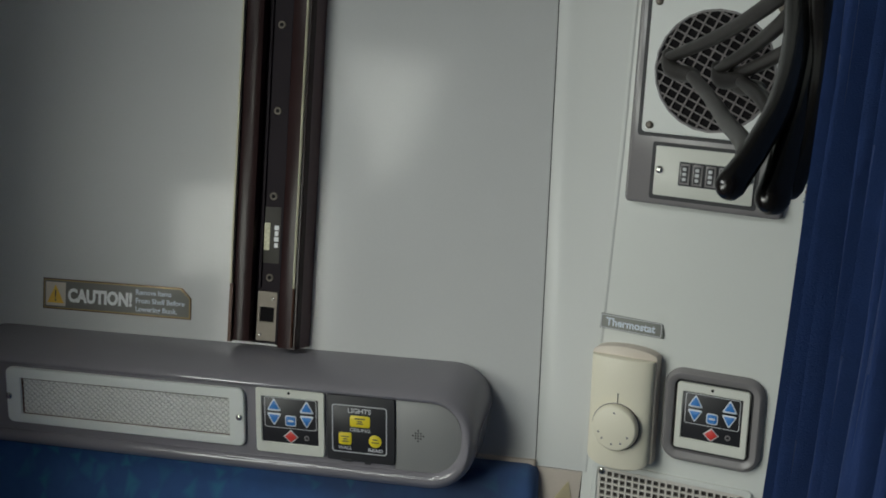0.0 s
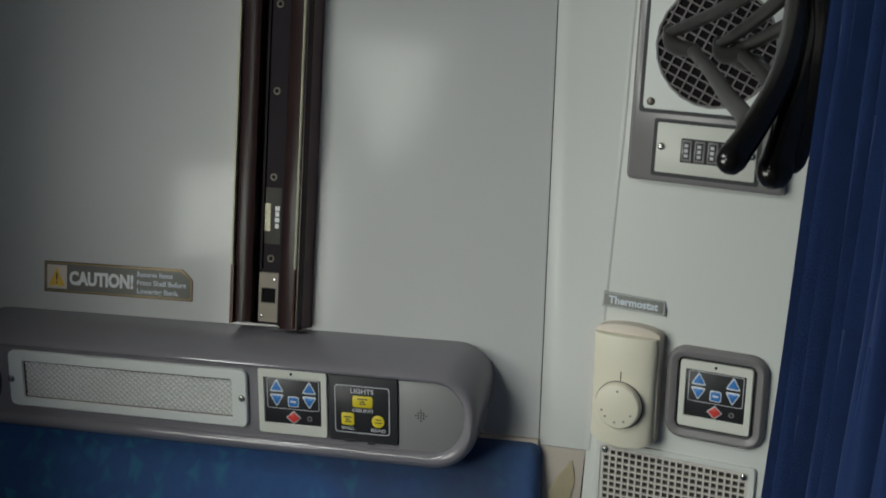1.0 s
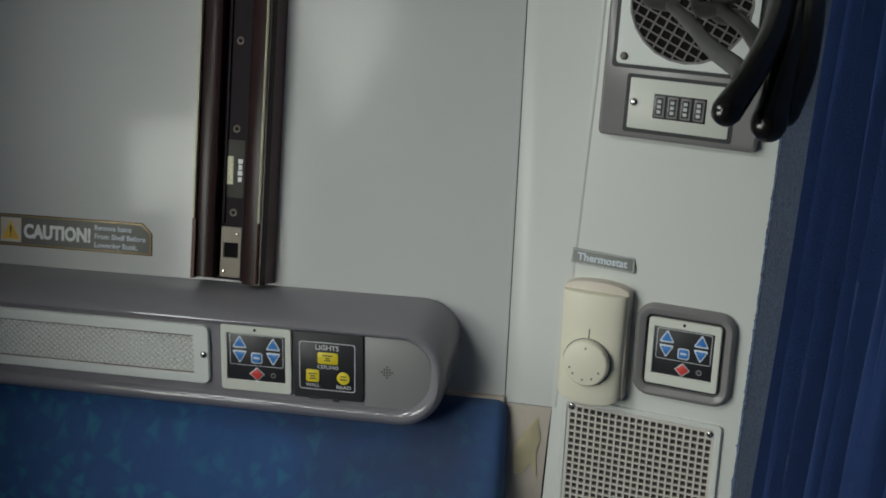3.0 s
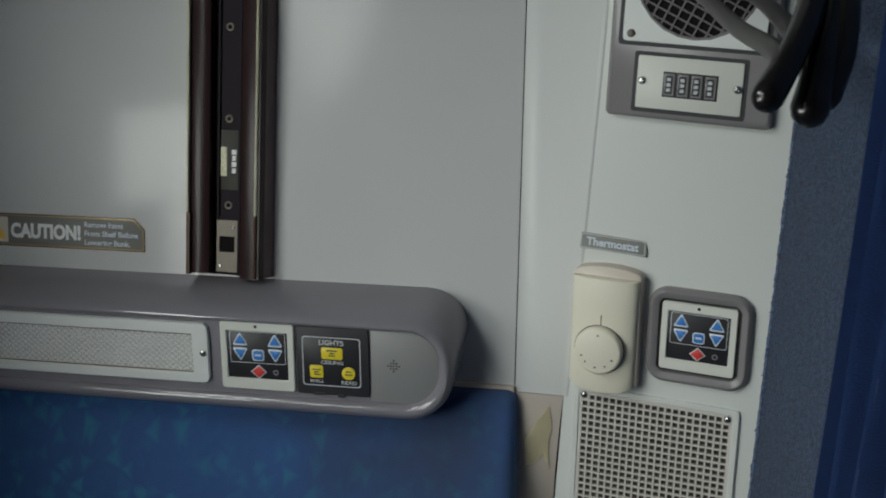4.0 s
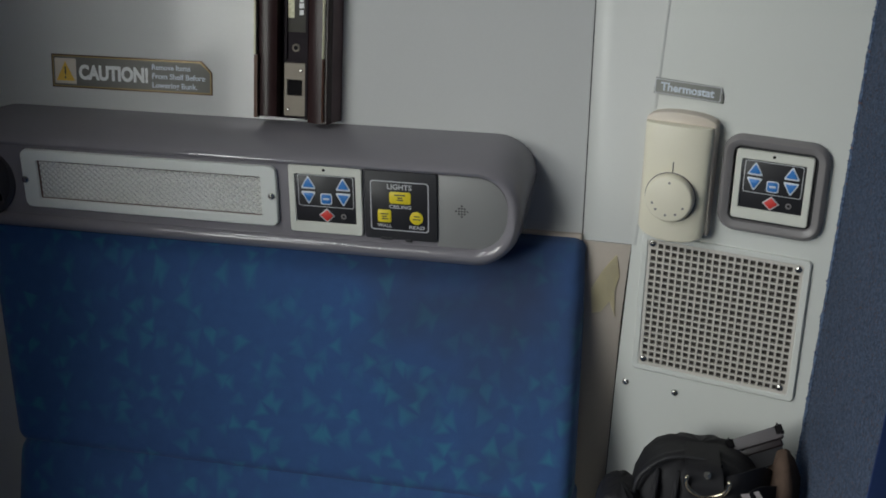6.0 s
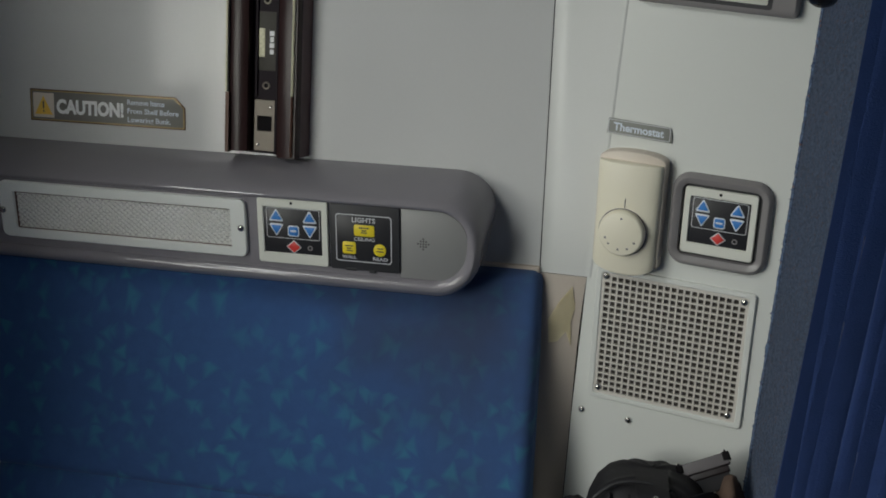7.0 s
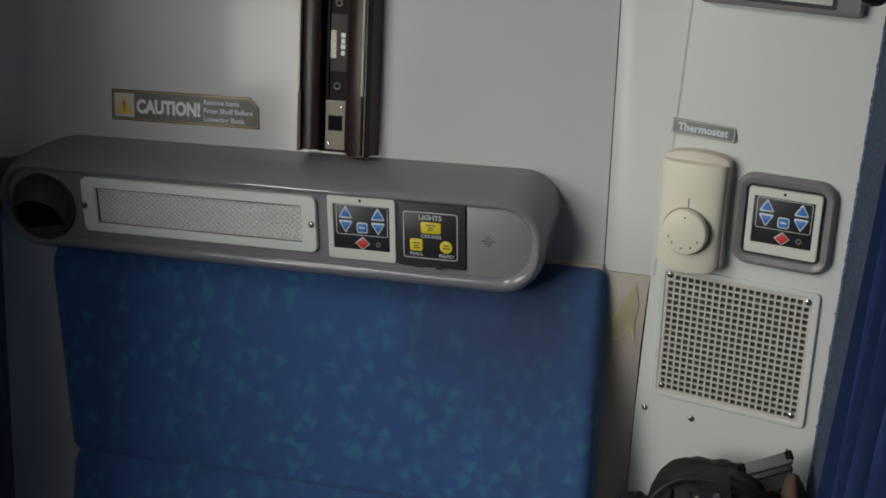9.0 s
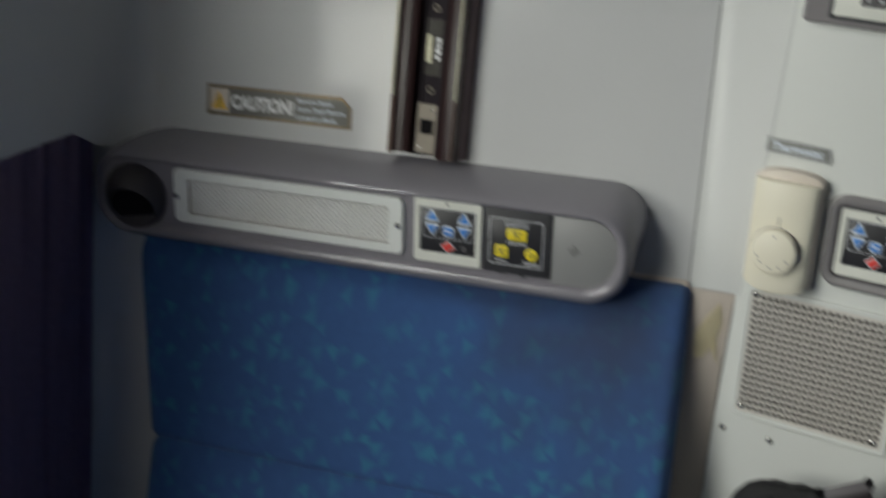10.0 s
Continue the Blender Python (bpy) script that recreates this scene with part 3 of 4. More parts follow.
def arrow(cx, cz, w, h, up):
    """A triangle with rounded corners, pointing up or down."""
    s = 1 if up else -1
    tri = [Vector(p) for p in ((cx - w / 2, cz - s * h / 2), (cx + w / 2, cz - s * h / 2), (cx, cz + s * h / 2))]
    out = []
    for i in range(3):
        p, a, b = tri[i], tri[i - 1], tri[(i + 1) % 3]
        e, f = p.lerp(a, 0.13), p.lerp(b, 0.13)
        out += [tuple(e), tuple(((e + f) / 2).lerp(p, 0.4)), tuple(f)]
    return out[::(1 if up else -1)]


def audio_unit(parent, frame_y, cx, cz, w, h, local=None):
    """Ivory framed key pad: four blue arrows, a blue square, a red diamond and a small socket."""
    k = w / 0.0922
    fr_ = part("key_pad_frame", ring_plate(w, h, 0.004 * k, w * 0.822, h * 0.705, 0.001, 0.004, frame_y, cx, cz, cx, cz + 0.0012, 0.0009), IVORY, parent, "ivory plastic key pad frame")
    if local is not None:
        fr_.matrix_local = local
    fy = frame_y - 0.0016
    part("key_pad_face", plate(w * 0.83, h * 0.715, 0.001, 0.001, 0.0002, frame_y - 0.0006, cx, cz + 0.0012), BLACK_FACE, fr_, "black printed key pad face")
    part("pin_hole", disc(0.0019, 0.0003, frame_y - 0.004, cx - 0.001 * k, cz + h / 2 - 0.0048, 12, 0), DARK_HOLE, fr_)
    part("print_frame", ring_plate(0.0700 * k, 0.0405 * k, 0.003, 0.0682 * k, 0.0387 * k, 0.0022, 0.0002, fy, cx, cz + 0.0105 * k, bevel=0.00005), PRINT, fr_)
    for ax in (-0.0219 * k, 0.0219 * k):
        for az, up in ((0.0212 * k, True), (0.0008 * k, False)):
            part("key_border", slab(arrow(cx + ax, cz + az, 0.0202 * k, 0.0174 * k, up), 0.0004, 0.0001, fy), KEY_EDGE, fr_)
            part("arrow_key", slab(arrow(cx + ax, cz + az - (0.0004 if up else -0.0004) * k, 0.0146 * k, 0.0122 * k, up), 0.0008, 0.0003, fy), BLUE_KEY, fr_, "blue arrow key")
    part("key_border", plate(0.0150 * k, 0.0144 * k, 0.0004, 0.003, 0.0001, fy, cx + 0.0004, cz + 0.0008 * k), KEY_EDGE, fr_)
    part("square_key", plate(0.0122 * k, 0.0114 * k, 0.0008, 0.0022, 0.0003, fy, cx + 0.0004, cz + 0.0008 * k), BLUE_KEY, fr_, "blue square key")
    bars([(cx + 0.0004, cz + 0.0010 * k, 0.0078 * k, 0.0026 * k)], fy - 0.0008, fr_, KEY_EDGE)
    dz = cz - 0.0203 * k
    part("key_border", slab([(cx + 0.0108 * k, dz), (cx + 0.0005, dz + 0.0092 * k), (cx - 0.0098 * k, dz), (cx + 0.0005, dz - 0.0092 * k)], 0.0004, 0.0001, fy), PRINT, fr_)
    part("diamond_key", slab([(cx + 0.0088 * k, dz), (cx + 0.0005, dz + 0.0074 * k), (cx - 0.0078 * k, dz), (cx + 0.0005, dz - 0.0074 * k)], 0.0009, 0.0003, fy), RED_KEY, fr_, "red diamond key")
    part("socket", ring_plate(0.0070, 0.0070, 0.0034, 0.0036, 0.0036, 0.0017, 0.0007, fy, cx + 0.0218 * k, cz - 0.0203 * k, bevel=0.0002), GREY_BEZEL, fr_, "small round earphone socket")
    return fr_


audio_unit(console, 0, -0.1030, -0.0073, 0.0922, 0.0858, FACE)

# light switches
sw = part("switch_surround", plate(0.0895, 0.0858, 0.004, 0.003, 0.001, 0, -0.0093, -0.0078), BLACK_RIM, console, "black switch surround")
sw.matrix_local = FACE
part("switch_face", plate(0.0720, 0.0628, 0.0006, 0.003, 0.0002, -0.004, -0.0105, -0.0078), BLACK_FACE, sw)
part("print_frame", ring_plate(0.0718, 0.0625, 0.004, 0.0692, 0.0599, 0.0032, 0.0002, -0.0046, -0.0105, -0.0078, bevel=0.00005), PRINT, sw)
fy = -0.0046
part("ceiling_key", plate(0.0262, 0.0148, 0.0009, 0.0025, 0.0003, fy, -0.0096, 0.0030), YELLOW_KEY, sw, "yellow oblong light key")
part("wall_key", plate(0.0168, 0.0160, 0.0009, 0.0025, 0.0003, fy, -0.0291, -0.0208), YELLOW_KEY, sw, "yellow square light key")
part("read_key", disc(0.0082, 0.0009, fy, 0.0102, -0.0212, 24, 0.0003), YELLOW_KEY, sw, "yellow round light key")
letters("LIGHTS", 0.0062, -0.0105, 0.0135, fy - 0.0002, sw, PRINT, align="CENTER", width=0.030)
letters("CEILING", 0.0042, -0.0096, -0.0105, fy - 0.0002, sw, PRINT, align="CENTER", width=0.027)
letters("WALL", 0.0042, -0.0291, -0.0350, fy - 0.0002, sw, PRINT, align="CENTER", width=0.018)
letters("READ", 0.0042, 0.0106, -0.0352, fy - 0.0002, sw, PRINT, align="CENTER", width=0.019)
bars([(-0.0096, 0.0066, 0.013, 0.0016), (-0.0096, 0.0032, 0.006, 0.0016), (-0.0096, 0.0004, 0.008, 0.0014), (-0.0291, -0.0180, 0.010, 0.0014), (-0.0291, -0.0212, 0.006, 0.0014), (-0.0285, -0.0242, 0.008, 0.0014), (0.0106, -0.0188, 0.007, 0.0014), (0.0106, -0.0226, 0.009, 0.0014)], fy - 0.0009, sw, PRINT_DARK)
part("clip_tab", box(-0.034, -0.020, -0.0046, -0.001, -0.0515, -0.0480, 0.0005), BLACK_RIM, sw)
part("clip_tab", box(-0.004, 0.004, -0.0044, -0.001, -0.0530, -0.0490, 0.0005), BLACK_RIM, sw)

# swivelling reading lamp at the far end of the console
R = 0.047
prof = [(R * math.sin(radians(a)), R * math.cos(radians(a))) for a in range(4, 132, 8)]
zc = R * math.cos(radians(128))
prof += [(0.036, zc - 0.001), (0.033, zc + 0.001), (0.030, zc + 0.014), (0.020, zc + 0.020), (0.0, zc + 0.021)]
lamp = part("reading_lamp", revolve(prof, 40), LAMP_DARK, console, "dark grey swivelling reading lamp")
lamp.matrix_local = Matrix.Translation((-0.572, -0.066, 1.134)) @ Vector((-0.10, 0.82, 0.56)).to_track_quat("Z", "Y").to_matrix().to_4x4()
# dark disc across the mouth stands in for the shaded hollow
part("lamp_mouth_shade", revolve([(0.0325, zc + 0.0020), (0.0300, zc + 0.0050), (0.0, zc + 0.0055)], 32), DARK_HOLE, lamp, "dark disc for the shade inside the lamp's mouth")
col = part("lamp_collar", revolve([(0.043, 0), (0.050, 0.001), (0.0495, 0.006), (0.046, 0.009), (0.043, 0.008)], 40), LAMP_DARK, console)
col.matrix_local = Matrix.Translation((-0.572, -0.070, 1.135)) @ pose(0, 0, 0, 90, 0, 0)

# ---- upright bunk rail ----
rail = thing("bunk_rail", Matrix.Translation((0.0005, 0, 1.45)) @ pose(0, 0, 0, 0, 0.92, 0) @ Matrix.Translation((0, 0, -1.45)), "dark bronze upright bunk guide rail screwed to the wall", "guide rail")
Z0, Z1 = 1.2265, 2.44
part("back_plate", extruded([(-0.186, -0.001), (-0.186, -0.015), (-0.122, -0.015), (-0.122, -0.001)], Z0, Z1), CHANNEL, rail, "blackened rail channel")
part("left_jaw", extruded([(-0.2052, -0.0005), (-0.2052, -0.0290), (-0.192, -0.033), (-0.1805, -0.029), (-0.1785, -0.019), (-0.184, -0.017), (-0.184, -0.0005)], Z0 + 0.003, Z1), BRONZE, rail)
part("right_jaw", extruded([(-0.124, -0.0005), (-0.124, -0.022), (-0.1415, -0.019), (-0.1400, -0.029), (-0.130, -0.033), (-0.1145, -0.033), (-0.1125, -0.030), (-0.1125, -0.0005)], Z0 - 0.0015, Z1), BRONZE, rail)
part("flange", extruded([(-0.1123, -0.0005), (-0.1123, -0.020), (-0.1085, -0.010), (-0.1055, -0.0005)], Z0 - 0.001, Z1), FLANGE, rail, "brown outer flange")
for nm, za, zb, mt in (("edge_strip", 1.305, Z1, BRASS_EDGE), ("end_cap", Z0 + 0.001, 1.3045, BROWN_EDGE)):
    thin = 0.0030 if nm == "edge_strip" else 0.0055
    part(nm, extruded([(-0.2085, -0.0005), (-0.2085, -0.033), (-0.2078, -0.0355), (-0.2085 + thin * 0.9, -0.0350), (-0.2085 + thin, -0.0005)], za, zb), mt, rail)
    part(nm, extruded([(-0.1208, -0.0325), (-0.1204, -0.0355), (-0.1190, -0.0364), (-0.1176, -0.0355), (-0.1172, -0.0325)], za, zb), mt, rail)
part("guide_rib", extruded([(-0.176, -0.0148), (-0.175, -0.018), (-0.172, -0.018), (-0.171, -0.0148)], 1.300, Z1), CHANNEL, rail)
part("guide_rib", extruded([(-0.148, -0.0148), (-0.147, -0.020), (-0.144, -0.020), (-0.143, -0.0148)], Z0, Z1), CHANNEL, rail)
lp = part("latch_plate", ring_plate(0.028, 0.066, 0.002, 0.019, 0.019, 0.001, 0.003, -0.0165, -0.1605, 1.263, -0.1605, 1.2655, 0.0006), DULL_STEEL, rail, "dull steel latch plate with a square hole")
part("latch_hole", plate(0.021, 0.021, 0.0004, 0.001, 0, -0.0166, -0.1605, 1.2655), DARK_HOLE, lp)
part("latch_packing", box(-0.1735, -0.1475, -0.0165, -0.0148, 1.231, 1.295), CHANNEL, rail)
screws([(-0.1525, 1.287), (-0.1690, 1.238)], -0.0195, rail, SCREW_SMALL)
for z in (1.314, 1.4211, 1.5322, 1.6433, 1.754, 1.865, 1.976):
    part("washer", revolve([(0.0026, 0), (0.0052, 0), (0.0052, 0.0012), (0.0044, 0.0018), (0.0026, 0.0014)], 20), DULL_STEEL, rail).matrix_local = pose(-0.1605, -0.0148, z, 90)
    part("bolt_hole", disc(0.0027, 0.0003, -0.0164, -0.1605, z, 14, 0), DARK_HOLE, rail)
part("worn_sticker", plate(0.024, 0.074, 0.0006, 0.001, 0.0001, -0.0148, -0.1600, 1.370), STICKER_DARK, rail, "dark olive worn maker's plate")
part("sticker_patch", plate(0.0080, 0.036, 0.0005, 0.001, 0.0001, -0.0154, -0.1670, 1.368), STICKER_WORN, rail, "rubbed bright strip")
bars([(-0.1540, 1.380, 0.0062, 0.006), (-0.1540, 1.3725, 0.0050, 0.0065), (-0.1540, 1.365, 0.0062, 0.006), (-0.1540, 1.357, 0.0050, 0.006)], -0.0154, rail, LABEL_TEXT)

# ---- caution label on the wall ----
cau = thing("caution_label", pose(-0.3925, -0.0002, 1.2715), "gold-bordered charcoal caution label on the wall", "label")
W2, H2 = 0.1125, 0.0215


def clipped(w, h, cut):
    return [(w, -h), (w, h - cut), (w - cut, h), (-w, h), (-w, -h)]


cau.matrix_world = pose(-0.3925, -0.0004, 1.2710)
part("outer_line", slab(clipped(W2, H2, 0.014), 0.0005, 0.0001), BROWN_EDGE, cau)
part("border", slab([(a * 0.988, b * 0.94) for a, b in clipped(W2, H2, 0.014)], 0.0007, 0.0001), GOLD, cau)
part("ground", slab([(a * 0.972, b * 0.86) for a, b in clipped(W2, H2, 0.0135)], 0.0009, 0.0001), LABEL_GREY, cau)
part("warning_square", plate(0.0305, 0.033, 0.0012, 0.0005, 0.0001, 0, -0.0925, 0), TAN_PLASTIC, cau)
part("warning_triangle", slab([(-0.1055, -0.0125), (-0.0795, -0.0125), (-0.0925, 0.0125)], 0.0016, 0.0001), AMBER, cau, "amber warning triangle")
part("exclamation_bar", box(-0.0935, -0.0915, -0.0018, -0.0012, -0.0045, 0.0055), PRINT_DARK, cau)
part("exclamation_dot", box(-0.0935, -0.0915, -0.0018, -0.0012, -0.0095, -0.0070), PRINT_DARK, cau)
letters("CAUTION!", 0.0175, -0.0735, -0.0090, -0.0010, cau, LABEL_TEXT, width=0.098, bold=0.07)
for i, line in enumerate(("Remove Items", "From Shelf Before", "Lowering Bunk.")):
    letters(line, 0.0068, 0.0295, 0.0078 - 0.0115 * i, -0.0010, cau, KEY_EDGE, width=(0.053, 0.073, 0.062)[i])

# ---- thermostat label ----
thl = thing("thermostat_label", PANEL @ pose(-0.1095, -0.0013, 0.0892, 0, 1.6, 0), "small grey-green engraved thermostat label on the white panel", "label")
part("ground", slab([(0.040, -0.0095), (0.040, -0.001), (0.0355, 0.0088), (-0.0385, 0.0095), (-0.0395, -0.0090)], 0.0008, 0.0002), LABEL_GREEN, thl)
part("outline", ring_plate(0.0765, 0.0172, 0.002, 0.0742, 0.0150, 0.0015, 0.0002, -0.0008, -0.0005, 0, bevel=0.00005), PRINT, thl)
letters("Thermostat", 0.0092, -0.0318, -0.0042, -0.0009, thl, KEY_EDGE, width=0.062, bold=0.045)

# ---- thermostat ----
th = thing("thermostat", PANEL @ pose(-0.1110, 0, -0.0070), "cream plastic room thermostat with a round dial", "thermostat")
rings = []
for z, w, d in ((-0.0650, 0.0755, 0.0275), (-0.0642, 0.0772, 0.0290), (-0.0620, 0.0782, 0.0300), (-0.03, 0.077, 0.0305), (0.03, 0.078, 0.0305), (0.0590, 0.0785, 0.0303), (0.0603, 0.0782, 0.0299), (0.0608, 0.0772, 0.0290)):
    ring = [(-w / 2, -0.0165, z)]
    for k in range(17):
        a = math.pi * (1 - k / 16)
        bow = math.sin(a) ** 0.9
        zz = z - (0.0135 * bow * (1 if z < -0.06 else 0))
        ring.append((w / 2 * math.cos(a), -0.0175 - (d - 0.0175) * math.sin(a) ** 0.8, zz))
    ring.append((w / 2, -0.0165, z))
    rings.append(ring)
part("back_box", slab([(-0.0400, -0.0680), (0.0415, -0.0680), (0.0415, 0.0610)] + [(0.0007 + 0.0408 * math.cos(radians(a)), 0.0610 + 0.0120 * math.sin(radians(a)) ** 0.8) for a in range(12, 170, 12)] + [(-0.0400, 0.0610)], 0.0168, 0.0015), TAN_PLASTIC, th, "tan plastic back box")
part("cover", loft(rings), CREAM, th, "cream cover")
kn = part("dial", revolve([(0.0288, 0), (0.0288, 0.003), (0.0280, 0.0065), (0.0268, 0.0085), (0.0250, 0.0092), (0.0, 0.0094)], 48), CREAM, th, "round cream dial")
kn.matrix_local = pose(-0.0010, -0.0300, -0.0235, 90, 0, 0)
gap = part("dial_groove", revolve([(0.0299, 0), (0.0299, 0.0012), (0.0, 0.0012)], 48), LATTICE, th)
gap.matrix_local = pose(-0.0010, -0.0295, -0.0235, 90, 0, 0)
part("pointer_mark", box(-0.0010, 0.0000, -0.0312, -0.0295, 0.0070, 0.0185), PRINT_DARK, th)
for a in (90, 200, 225, 265, 300, 335):
    part("dial_mark", box(0.0195 * math.cos(radians(a)) - 0.0011, 0.0195 * math.cos(radians(a)) + 0.0011, 0.0195 * math.sin(radians(a)) - 0.0011, 0.0195 * math.sin(radians(a)) + 0.0011, 0.0092, 0.0096), GREY_BEZEL, kn)

# ---- second key pad, in a thick grey bezel ----
pad = thing("audio_control", PANEL @ pose(-0.0033, 0, -0.0092), "ivory audio key pad in a rounded grey bezel", "control panel")
bm = loft([[(a, y, b) for a, b in round_outline(0.119 - 2 * e, 0.1145 - 2 * e, max(0.022 - e, 0.003), 8)] for e, y in ((0, 0), (0, -0.004), (0.0018, -0.0075), (0.0050, -0.0095), (0.0085, -0.0090), (0.0125, -0.0065), (0.0130, -0.001))], False, False)
part("bezel", bm, GREY_BEZEL, pad, "rounded grey plastic bezel")
part("backing", plate(0.098, 0.092, 0.001, 0.006, 0, 0), BLACK_RIM, pad)
audio_unit(pad, -0.001, -0.0008, -0.0005, 0.0862, 0.0818)

# ---- vent grille ----
vg = thing("vent_grille", PANEL @ pose(-0.0487, 0, -0.1790), "beige-grey punched sheet vent grille screwed to the panel", "vent grille")
GW, GH, NX, NZ, P, HOLE = 0.194, 0.1760, 21, 19, 0.00842, 0.0061
xs = [-GW / 2] + [c for i in range(NX) for c in ((i - (NX - 1) / 2) * P - HOLE / 2, (i - (NX - 1) / 2) * P + HOLE / 2)] + [GW / 2]
zs = [-GH / 2] + [c for i in range(NZ) for c in ((i - (NZ - 1) / 2) * P - HOLE / 2, (i - (NZ - 1) / 2) * P + HOLE / 2)] + [GH / 2]
verts, faces = [], []
for y in (-0.003, 0.0):
    for z in zs:
        for x in xs:
            verts.append((x, y, z))
NW, NH = len(xs), len(zs)
corner = {(1, 1), (NW - 3, 1), (1, NH - 3), (NW - 3, NH - 3)}


def vid(i, j, back=0):
    return back * NW * NH + j * NW + i


for j in range(NH - 1):
    for i in range(NW - 1):
        if i % 2 and j % 2 and (i, j) not in corner:
            ring = [(i, j), (i + 1, j), (i + 1, j + 1), (i, j + 1)]
            for a, b in zip(ring, ring[1:] + ring[:1]):
                faces.append((vid(*a), vid(*b), vid(*b, 1), vid(*a, 1)))
        else:
            faces.append((vid(i, j), vid(i + 1, j), vid(i + 1, j + 1), vid(i, j + 1)))
edge = [(i, 0) for i in range(NW)] + [(NW - 1, j) for j in range(1, NH)] + [(i, NH - 1) for i in range(NW - 2, -1, -1)] + [(0, j) for j in range(NH - 2, 0, -1)]
for a, b in zip(edge, edge[1:] + edge[:1]):
    faces.append((vid(*b), vid(*a), vid(*a, 1), vid(*b, 1)))
me = bpy.data.meshes.new("punched_sheet")
me.from_pydata(verts, [], faces)
part("punched_sheet", me, GRILLE, vg, smooth=False)
part("rolled_edge", ring_plate(GW + 0.004, GH + 0.004, 0.006, GW - 0.012, GH - 0.010, 0.003, 0.0042, 0, 0, 0, bevel=0.0012), PANEL_WHITE, vg)
# flat dark sheet stands in for the shade of the duct behind the holes
part("duct_shade_sheet", plate(GW - 0.012, GH - 0.012, 0.0004, 0.001, 0, 0), DUCT, vg, "dark sheet for the unlit duct behind the grille")
screws([(-0.0857, 0.0785), (0.0856, 0.0777), (0.0820, -0.0747), (-0.0851, -0.0748)], -0.0031, vg)
for u, v in ((-0.1545, -0.2928), (-0.0913, -0.2930)):
    sc = new("panel_screw", SCREW)
    sc.matrix_world = PANEL @ pose(u, 0, v)
    tagged(sc, "bright steel screw head in the white panel", "screw", "panel screws")

# ---- loudspeaker unit with number reels ----
sp = thing("speaker_unit", PANEL @ pose(-0.0033, 0, 0, 0, 1.3, 0), "grey loudspeaker unit with round lattice grille on the panel", "loudspeaker")
x0, x1, z0, z1 = -0.1285, 0.0545, 0.2375, 0.512
rings = [[(a, y, b) for a, b in round_outline(x1 - x0 - 2 * e, z1 - z0 - 2 * e, 0.006, 5, (x0 + x1) / 2, (z0 + z1) / 2)] for e, y in ((0, 0), (0.001, -0.010), (0.004, -0.013))]
part("housing", loft(rings), GREY_BEZEL, sp, "grey plastic housing")
part("plate_recess", plate(0.164, 0.166, 0.0004, 0.004, 0, -0.013, -0.036, 0.400), BLACK_RIM, sp)
spl = part("speaker_plate", ring_plate(0.154, 0.157, 0.005, 0.134, 0.134, 0.0669, 0.003, -0.0132, -0.036, 0.4000, -0.035, 0.3960, 0.0008), WHITE_ENAMEL, sp, "white enamelled speaker plate")
part("speaker_cone", disc(0.068, 0.0004, -0.0134, -0.035, 0.396, 48, 0), DARK_HOLE, spl)
bm = bmesh.new()
ca, sa = math.cos(radians(-24)), math.sin(radians(-24))
for fam, pitch, bw in ((0, 0.0100, 0.0018), (1, 0.0122, 0.0018)):
    k = -8
    while k <= 8:
        o = k * pitch
        if abs(o) < 0.066:
            l = math.sqrt(0.0672 ** 2 - o * o)
            g = box(-l, l, -0.0158 - 0.0004 * fam, -0.0142, o - bw / 2, o + bw / 2) if fam == 0 else box(o - bw / 2, o + bw / 2, -0.0158 - 0.0004 * fam, -0.0142, -l, l)
            tmp = bpy.data.meshes.new("bar")
            g.to_mesh(tmp)
            bm.from_mesh(tmp)
            g.free()
        k += 1
for v in bm.verts:
    x, z = v.co.x, v.co.z
    v.co.x, v.co.z = -0.035 + x * ca - z * sa, 0.396 + x * sa + z * ca
part("lattice", bm, LATTICE, spl, "grey plastic lattice", smooth=False)
part("lattice_rim", ring_plate(0.1385, 0.1385, 0.0692, 0.1320, 0.1320, 0.0659, 0.0036, -0.0132, -0.035, 0.396, bevel=0.001), GREY_BEZEL, spl)
screws([(-0.1038, 0.3300), (-0.1045, 0.4690), (0.0315, 0.3310), (0.0320, 0.4690)], -0.0162, spl, SCREW_DULL)
part("reel_recess", plate(0.124, 0.066, 0.0004, 0.003, 0, -0.013, -0.0362, 0.2785), BLACK_RIM, sp)
rp = part("reel_plate", plate(0.1145, 0.0570, 0.0022, 0.002, 0.0006, -0.0132, -0.0362, 0.2788), IVORY, sp, "ivory number reel plate")
screws([(-0.0873, 0.2800), (0.0159, 0.2791)], -0.0154, rp)
part("reel_window", plate(0.0595, 0.0275, 0.0005, 0.0008, 0.0001, -0.0154, -0.0348, 0.2780), BLACK_RIM, rp)
for i in range(4):
    cx = -0.0572 + 0.0149 * i
    part("number_reel", plate(0.0118, 0.0240, 0.0016, 0.0008, 0.0005, -0.0156, cx, 0.2780), GREY_BEZEL, rp, "dark grey number reel")
    part("reel_face", plate(0.0082, 0.0195, 0.0004, 0.0006, 0.0001, -0.0172, cx - 0.0005, 0.2780), BLACK_FACE, rp)
    bars([(cx - 0.0005, 0.2780 + dz, 0.0042, 0.0036) for dz in (-0.0058, 0.0, 0.0058)], -0.0177, rp, PRINT)

# ---- seat ----
seat = thing("bench_seat", pose(0, 0, 0), "blue patterned upholstered compartment seat against the wall", "seat")


